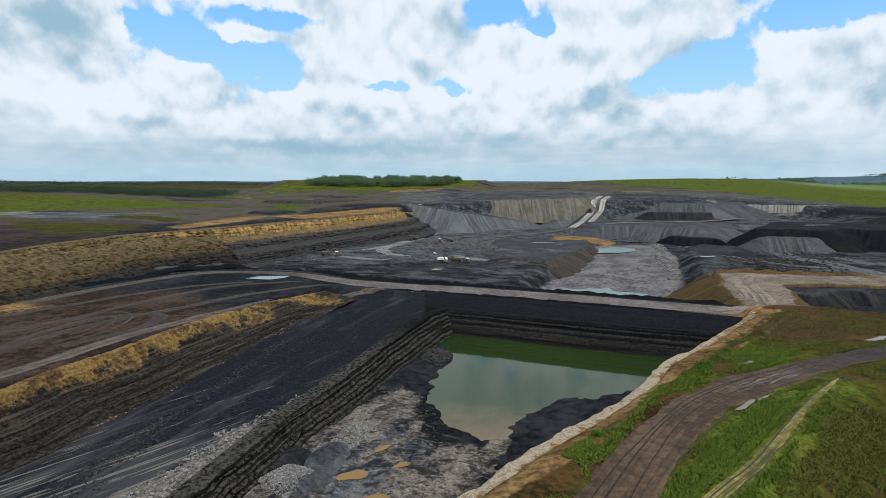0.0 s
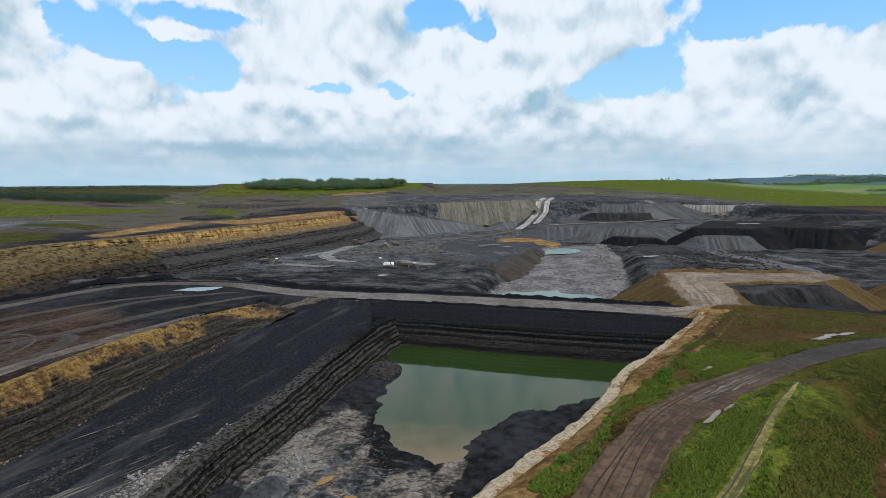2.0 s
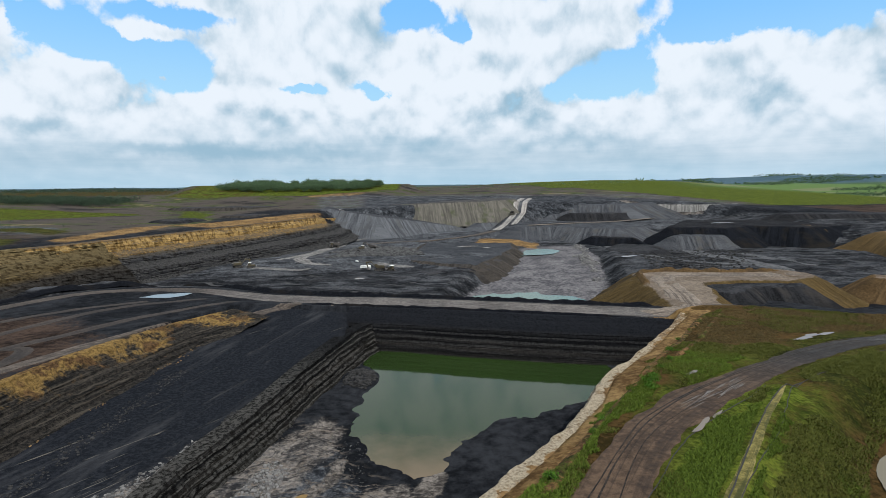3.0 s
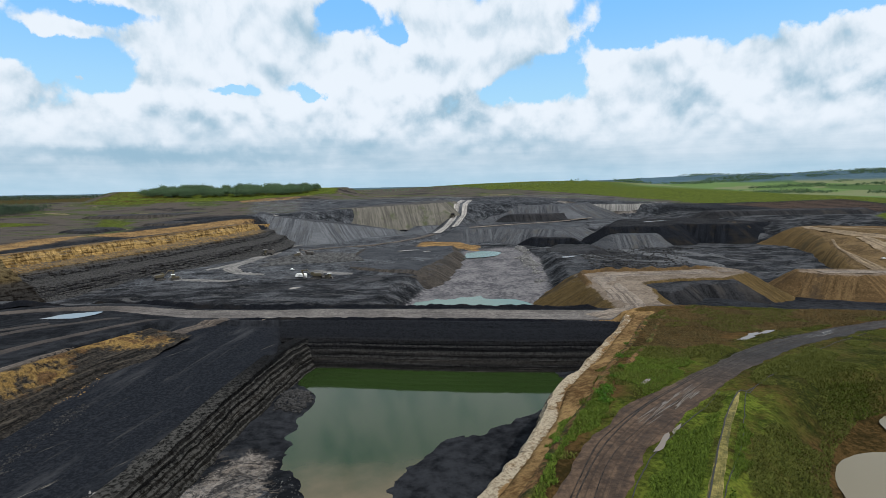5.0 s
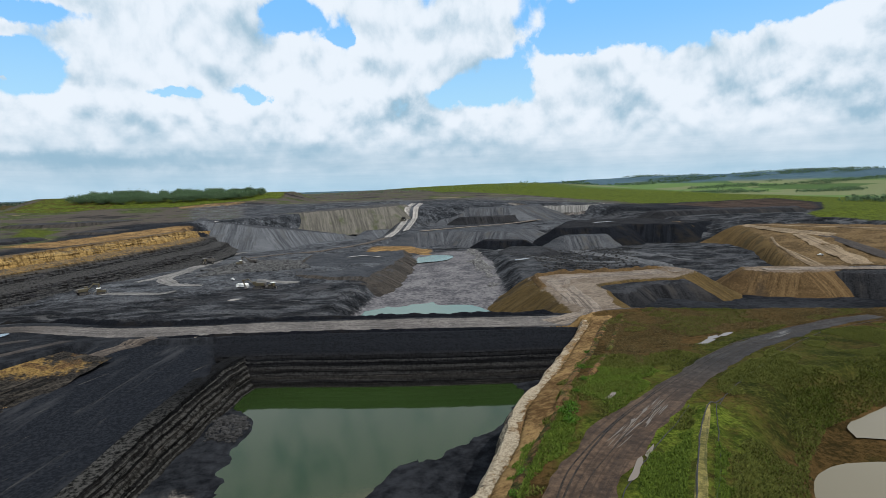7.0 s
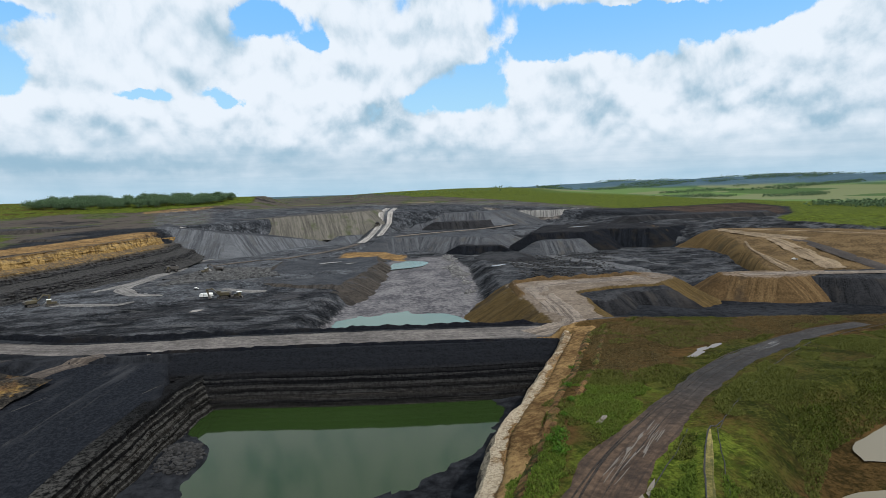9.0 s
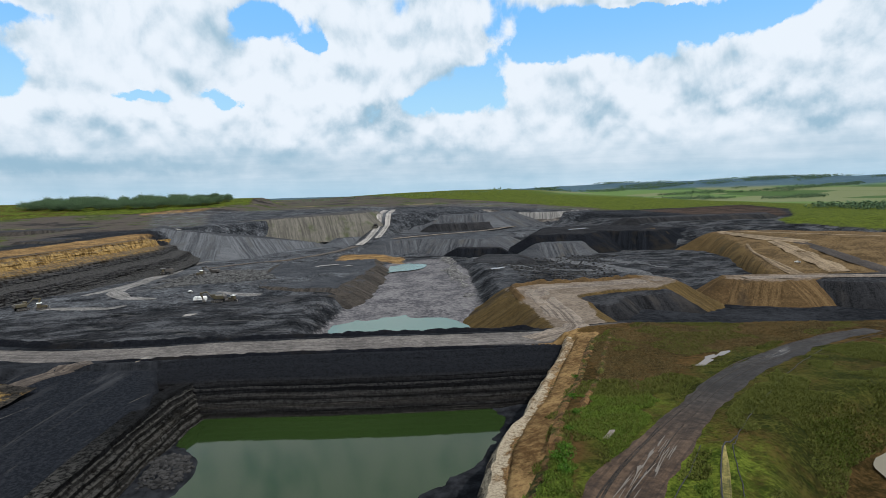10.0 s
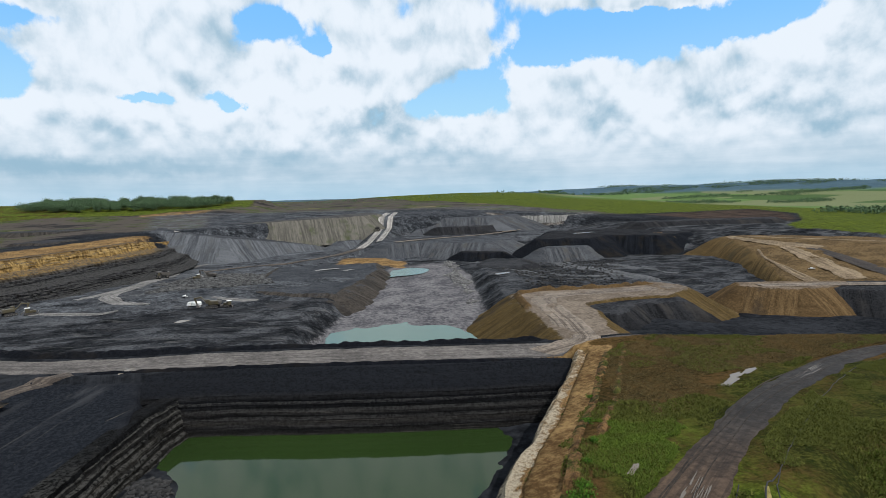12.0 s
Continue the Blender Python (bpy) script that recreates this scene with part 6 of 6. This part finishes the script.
tuft_stuff("grass", 7000, 6, [(112, 132), (150, 150), (200, 156), (240, 140), (150, 60), (90, 90)], STRAW, "dry brownish grass tufts by the settling ponds", 0.1, 0.35, -0.2, False)
tuft_stuff("grass", 12000, 3, [(91, 166), (108, 186), (123, 180), (120, 170), (104, 161), (92, 156)], WEED, "thick green weeds beside the track", 0.1, 0.5, -0.35)
tuft_stuff("grass", 13000, 4, [(24, 103), (43, 125), (64, 149), (80, 163), (82, 154), (62, 138), (44, 118), (28, 96)], WEED, "thick green weeds along the pit rim", 0.15, 0.6, -0.5)
tuft_stuff("grass", 16000, 5, [(36, 86), (54, 106), (76, 126), (96, 139), (104, 137), (86, 118), (64, 97), (48, 82)], WEED, "tall bright green grass on the bank", 0.15, 0.6)


SLOPE_FIELD = [(46, 78), (74, 104), (100, 126), (120, 142), (150, 150), (205, 158), (260, 160), (240, 142), (160, 132), (128, 112), (104, 92), (70, 56), (56, 60)]
tuft_stuff("grass", 52000, 9, SLOPE_FIELD, BLADE, "yellow-green grass tufts on the slope to the ponds", 0.15, 0.55, -0.45, False)
tuft_stuff("grass", 26000, 10, SLOPE_FIELD, WEED, "bright green grass tufts on the slope to the ponds", 0.2, 0.6, 0.05, False)
tuft_stuff("grass", 22000, 11, [(124, 160), (160, 178), (205, 188), (260, 190), (260, 165), (200, 160), (150, 152), (124, 146)], BLADE, "yellow-green grass tufts beside the track", 0.15, 0.5, -0.3, False)


def shrub(seed, r, m):
    rng = random.Random(seed)
    e = tagged(new("shrub"), "leafy bright green shrub on the pit rim", "shrub", "shrubs along the pit rim")
    bm = bmesh.new()
    for k in range(4):
        bmesh.ops.create_cone(bm, cap_ends=False, segments=5, radius1=0.07, radius2=0.03, depth=r * 0.8, matrix=pose(0, 0, 0, rng.uniform(-35, 35), rng.uniform(-35, 35)) @ pose(0, 0, r * 0.25))
    part("stem", bm, BARK, e)
    bm = bmesh.new()
    crown_mesh(bm, rng, (0, 0, r * 0.42), r, r * 0.4, 14, 26, r * 0.10)
    part("crown", bm, SHRUB, e)
    e.matrix_basis = m
    return e


for i, (x, y, r) in enumerate([(80, 158, 2.2), (77.5, 154, 1.8), (83, 162, 1.4), (58, 140, 1.6), (52, 133, 1.3), (35, 114, 1.6), (104, 188, 1.4), (98, 178, 1.2), (118, 206, 1.1), (90, 170, 1.0)]):
    shrub(i, r, stand(x, y, i * 40))


# ---- pipes, windrows, puddles, rocks ----
def tube(name, line, r, mat, label, lift=0.0, category="pipe", step=1.5, wander=0.0):
    L = smooth_line(line, step)
    L = L[:, :2] + normals(L) * (rumple(L[:, 0], L[:, 1], 7, 3) * wander)[:, None]
    Z = relief(L[:, 0], L[:, 1]) + r * 0.7 + lift
    cu = bpy.data.curves.new(name, "CURVE")
    cu.dimensions, cu.bevel_depth, cu.bevel_resolution = "3D", r, 3
    sp = cu.splines.new("POLY")
    sp.points.add(len(L) - 1)
    for q, (x, y), z in zip(sp.points, L, Z):
        q.co = (x, y, z, 1)
    cu.materials.append(mat)
    dg = new(name, cu)
    me = bpy.data.meshes.new_from_object(dg.evaluated_get(bpy.context.evaluated_depsgraph_get()))
    bpy.data.objects.remove(dg)
    return tagged(new(name, me), label, category)


POLY_PIPE = paint("black_poly_pipe", (0.012, 0.012, 0.013), 0.85, dirt=0.3, dirt_color=(0.05, 0.042, 0.035))
tube("pipe", [(24, 76), (35, 90), (49, 104), (72, 126), (92, 139), (104, 146), (110, 150)], 0.10, POLY_PIPE, "black plastic water pipe along the muddy track", wander=0.4)
tube("pipe", [(27, 68), (47, 88.2), (59.5, 98.3), (72, 110), (90, 127.4), (104.5, 140.5), (112, 146), (121, 150)], 0.14, POLY_PIPE, "black plastic water pipe on the grassy bank", wander=0.25)
tube("pipe", [(33, 70), (53, 90), (72, 107), (90, 122), (103, 135), (111, 143), (121, 150), (143, 161), (170, 173), (210, 188), (228, 191), (270, 194)], 0.09, POLY_PIPE, "thin dark pipe winding beside the grassy bank", wander=0.6)


def soil_material():
    m, g = material("rim_soil")
    p = place_of(g)
    soil = two_tone(g, p, (0.045, 0.026, 0.012), (0.17, 0.095, 0.040), 0.2, 0.9)
    turf = two_tone(g, p, GRASS_D, GRASS_L, 0.2, 0.9)
    finish(g, g.mix(g.step(g.noise(p, 0.22, 7, 0.7), 0.46, 0.56), soil, turf), 0.95, g.noise(p, 0.9, 6, 0.7), 1.0, 0.6, Specular_IOR_Level=0.08)
    return m


RIM_SOIL = soil_material()


def ridge(name, line, w_, h, mat, label, off=0.0, step=1.2, rough=0.45, over=None):
    """A pushed-up windrow of loose earth."""
    L = smooth_line(line, step)
    N = normals(L)
    k = np.linspace(-1, 1, 11)
    X = L[:, 0:1] + N[:, 0:1] * (off + k * w_ / 2)
    Y = L[:, 1:2] + N[:, 1:2] * (off + k * w_ / 2)
    base = (over or relief)(L[:, 0:1] + N[:, 0:1] * off, L[:, 1:2] + N[:, 1:2] * off)
    n_ = np.arange(len(L))[:, None] * step
    lump = (1 + rough * rumple(X, Y, 5, 4)) * ease(np.minimum(n_, n_[-1] - n_), -1.0, 9.0)
    Z = base - 0.5 + (h + 0.5) * np.clip(1 - np.abs(k) ** 1.4, 0, 1) * lump
    return tagged(grid_mesh(name, X, Y, Z, mat), label, "windrow", kind="structure")


ridge("windrow", [(-215, 285), (-200, 322), (-165, 374), (-112, 376), (-52, 342), (14, 321), (70, 300), (125, 278), (150, 269)], 8, 1.9, BLACK_HEAP, "black coal windrow along the haul road", off=-13.5)
ridge("windrow", [(-30, 333), (14, 319), (70, 298), (125, 276), (140, 271)], 4, 0.9, BLACK_HEAP, "low black windrow at the highwall edge", off=12.2)
ridge("windrow", [(112, 286), (140, 275), (156, 268)], 4, 1.6, OLIVE_HEAP, "grassy olive windrow at the ramp foot", off=-16.5)
ridge("windrow", [(156, 246), (137, 227.5), (115, 203.5), (97, 187), (83, 169.5), (66, 153), (45, 129), (26, 107)], 4.2, 0.55, RIM_SOIL, "eroded orange soil windrow along the pit rim", off=-3.0, rough=1.0)
ridge("windrow", [(156, 246), (137, 227.5), (115, 203.5), (97, 187), (83, 169.5)], 3.4, 0.35, RIM_SOIL, "low eroded soil windrow patched with grass", off=-8.0, rough=1.2)


ridge("windrow", [(184, 345), (195, 374), (205, 394), (226, 398), (250, 390), (275, 384), (312, 379)], 5.5, 2.0, TAN_HEAP, "orange-tan windrow along the back of the spoil heap", rough=0.6, over=bank_top)


def puddle(x, y, rx, ry, turn, mat, label, z=None):
    rng = random.Random(int(x * 7 + y))
    z = float(relief(np.array([x]), np.array([y]))[0]) + 0.30 if z is None else z
    c, s_ = math.cos(radians(turn)), math.sin(radians(turn))
    pts = []
    for k in range(10):
        a, q = k * math.pi / 5, rng.uniform(0.55, 1.15)
        u, v = rx * q * math.cos(a), ry * q * math.sin(a)
        pts.append((x + u * c - v * s_, y + u * s_ + v * c))
    return sheet("puddle", pts, z, mat, label, wob=min(0.9, ry * 0.45), category="puddle")


TAN_WATER = water_material("tan_mud_water", (0.15, 0.092, 0.032), 0.25)
WHITE_WATER = water_material("bright_puddle_water", (0.125, 0.104, 0.084), 0.2)
RUT_WATER = water_material("rut_water", (0.105, 0.090, 0.076), 0.2)
for x, y, rx, ry, a in [(161, 194.5, 6, 1.5, 24), (168, 198, 5, 1.2, 14), (176, 199.5, 6, 1.3, 17), (96, 163, 3.5, 0.8, 30), (76, 129, 6, 0.6, 40), (84, 134.5, 4, 0.45, 34)]:
    puddle(x, y, rx, ry, a, WHITE_WATER, "bright shallow rain puddle in muddy ground")
rng = random.Random(5)
for k in range(34):
    t_ = rng.random()
    if k < 24:
        x, y, a = 80 + 24 * t_, 141.5 + 12 * t_ + rng.uniform(-2.5, 2.5), 31
    else:
        x, y, a = 184 + 18 * t_, 189 + 4.5 * t_ + rng.uniform(-2, 2), 14
    puddle(x, y, rng.uniform(2.5, 6.0), rng.uniform(0.08, 0.18), a + rng.uniform(-4, 4), RUT_WATER, "thin wet wheel rut full of rain water")
puddle(-16, 318, 4.5, 1.6, 60, WHITE_WATER, "bright shallow puddle beside the haul road", height(-16, 318) + 0.25)
puddle(-5, 446, 5, 4, 60, WHITE_WATER, "pale puddle on the coal bench", height(-5, 446) + 0.3)
puddle(118, 630, 15, 5, 10, WHITE_WATER, "pale puddle on the flat shale pad", -6.7)
puddle(135, 612, 8, 3, 20, WHITE_WATER, "pale puddle on the flat shale pad", -6.7)
puddle(518, 735, 22, 6, 10, WHITE_WATER, "white puddle on top of the black dump", 5.6)
puddle(250, 500, 14, 4, 20, WHITE_WATER, "pale puddle at the foot of the rock step", height(250, 500) + 0.4)


def rock_stuff(name, n, seed, poly, smin, smax, mat, label, over=None):
    rng = np.random.default_rng(seed)
    P = np.array(poly, float)
    span = float((P.max(0) - P.min(0)).min())
    pts = rng.uniform(P.min(0), P.max(0), (n * 6, 2))
    pts = pts[area(poly, pts[:, 0], pts[:, 1]) < rumple(pts[:, 0], pts[:, 1], span * 0.25, 4) * span * 0.14][:n]
    z = (over or relief)(pts[:, 0], pts[:, 1])
    base = bmesh.new()
    bmesh.ops.create_icosphere(base, subdivisions=1, radius=1.0)
    bv = np.array([v.co[:] for v in base.verts])
    bf = np.array([[v.index for v in f.verts] for f in base.faces])
    base.free()
    m, k = len(pts), len(bv)
    size = smin + (smax - smin) * rng.random(m) ** 3
    V = bv[None] * (0.6 + 0.7 * rng.random((m, k, 1))) * size[:, None, None] * rng.uniform([0.8, 0.8, 0.5], [1.3, 1.3, 0.9], (m, 3))[:, None]
    V = V + np.stack([pts[:, 0], pts[:, 1], z + size * 0.15], -1)[:, None]
    F = bf[None] + (np.arange(m) * k)[:, None, None]
    me = bpy.data.meshes.new(name)
    me.from_pydata(V.reshape(-1, 3).tolist(), [], F.reshape(-1, 3).tolist())
    me.materials.append(mat)
    return tagged(new(name, me), label, "rocks", kind="stuff")


def rock_material(name, dark, light):
    m, g = material(name)
    r = g.n("ShaderNodeNewGeometry").outputs["Random Per Island"]
    p = place_of(g)
    finish(g, g.mix(g.m("ADD", g.m("MULTIPLY", r, 0.6), g.m("MULTIPLY", g.noise(p, 2.0, 4), 0.4)), dark, light), 0.9, g.noise(p, 3, 4), 0.5, 0.1, Specular_IOR_Level=0.15)
    return m


COAL_ROCK = rock_material("coal_rubble", (0.005, 0.005, 0.005), (0.05, 0.048, 0.047))
PALE_ROCK = rock_material("pale_rubble", (0.025, 0.025, 0.025), (0.23, 0.22, 0.21))
GREY_ROCK = rock_material("grey_rubble", (0.012, 0.012, 0.013), (0.11, 0.108, 0.105))
CLAY_ROCK = rock_material("clay_rubble", (0.06, 0.036, 0.016), (0.24, 0.155, 0.07))
rock_stuff("rubble", 2600, 1, [(-52, 150), (-46, 168), (-40, 186), (-42, 192), (-52, 176), (-65, 152), (-78, 114), (-62, 104)], 0.08, 0.6, PALE_ROCK, "pale grey broken rock on the bench edge")
rock_stuff("rubble", 2600, 2, [(-38, 188), (-22, 224), (-12, 262), (-16, 262), (-28, 228), (-46, 190)], 0.15, 0.7, COAL_ROCK, "dark broken coal on the bench edge")
rock_stuff("rubble", 1500, 3, [(-46, 130), (-40, 160), (-24, 196), (-10, 196), (0, 176), (-10, 140), (-30, 110)], 0.05, 0.35, GREY_ROCK, "grey broken rock on the pit floor")
rock_stuff("rubble", 3200, 4, [(-51, 136), (-44, 146), (-34, 140), (-41, 129)], 0.08, 0.38, PALE_ROCK, "heap of pale boulders on the pit floor", lambda X, Y: np.maximum(relief(X, Y), -14.6 - 0.6 * np.maximum(area(MOUND, X, Y) - 2, 0)))
rock_stuff("rubble", 1300, 12, [(-36, 146), (-26, 160), (-22, 174), (-28, 180), (-36, 164), (-42, 150)], 0.1, 0.6, PALE_ROCK, "pale broken rock below the coal face")
rock_stuff("rubble", 5200, 8, [(-40, 560), (10, 560), (60, 560), (60, 640), (30, 690), (-5, 680), (-30, 640)], 0.3, 2.0, GREY_ROCK, "grey broken rock round the excavators")
rock_stuff("rubble", 2600, 9, [(215, 420), (245, 470), (280, 560), (400, 640), (440, 560), (380, 470), (300, 420)], 0.3, 1.7, COAL_ROCK, "dark broken coal over the pit floor")
rock_stuff("rubble", 1500, 10, [(196, 440), (210, 470), (236, 545), (270, 655), (260, 658), (224, 552), (200, 480), (188, 442)], 0.3, 1.6, PALE_ROCK, "pale broken rock along the rock step")
rock_stuff("rubble", 700, 5, [(-12, 236), (0, 234), (4, 246), (2, 256), (-6, 257)], 0.3, 1.0, COAL_ROCK, "dark boulders of the rock island in the pond")
rock_stuff("rubble", 900, 6, [(-118, 150), (-108, 184), (-98, 220), (-80, 270), (-74, 268), (-88, 220), (-98, 180), (-108, 146)], 0.1, 0.55, CLAY_ROCK, "yellow clay rubble at the embankment foot")
rock_stuff("rubble", 1200, 7, [(-96, 120), (-88, 170), (-74, 240), (-70, 240), (-82, 168), (-86, 118)], 0.1, 0.5, COAL_ROCK, "small dark rubble on the working bench")
for x, y, rx, ry, a in [(-25, 142, 4.6, 3.0, 10), (-12, 146, 2.6, 1.6, 30), (-19, 156, 3.2, 1.5, 40), (-17, 130, 5, 2.5, 10)]:
    puddle(x, y, rx, ry, a, TAN_WATER, "tan muddy puddle on the pit floor", height(x, y) + 0.25)
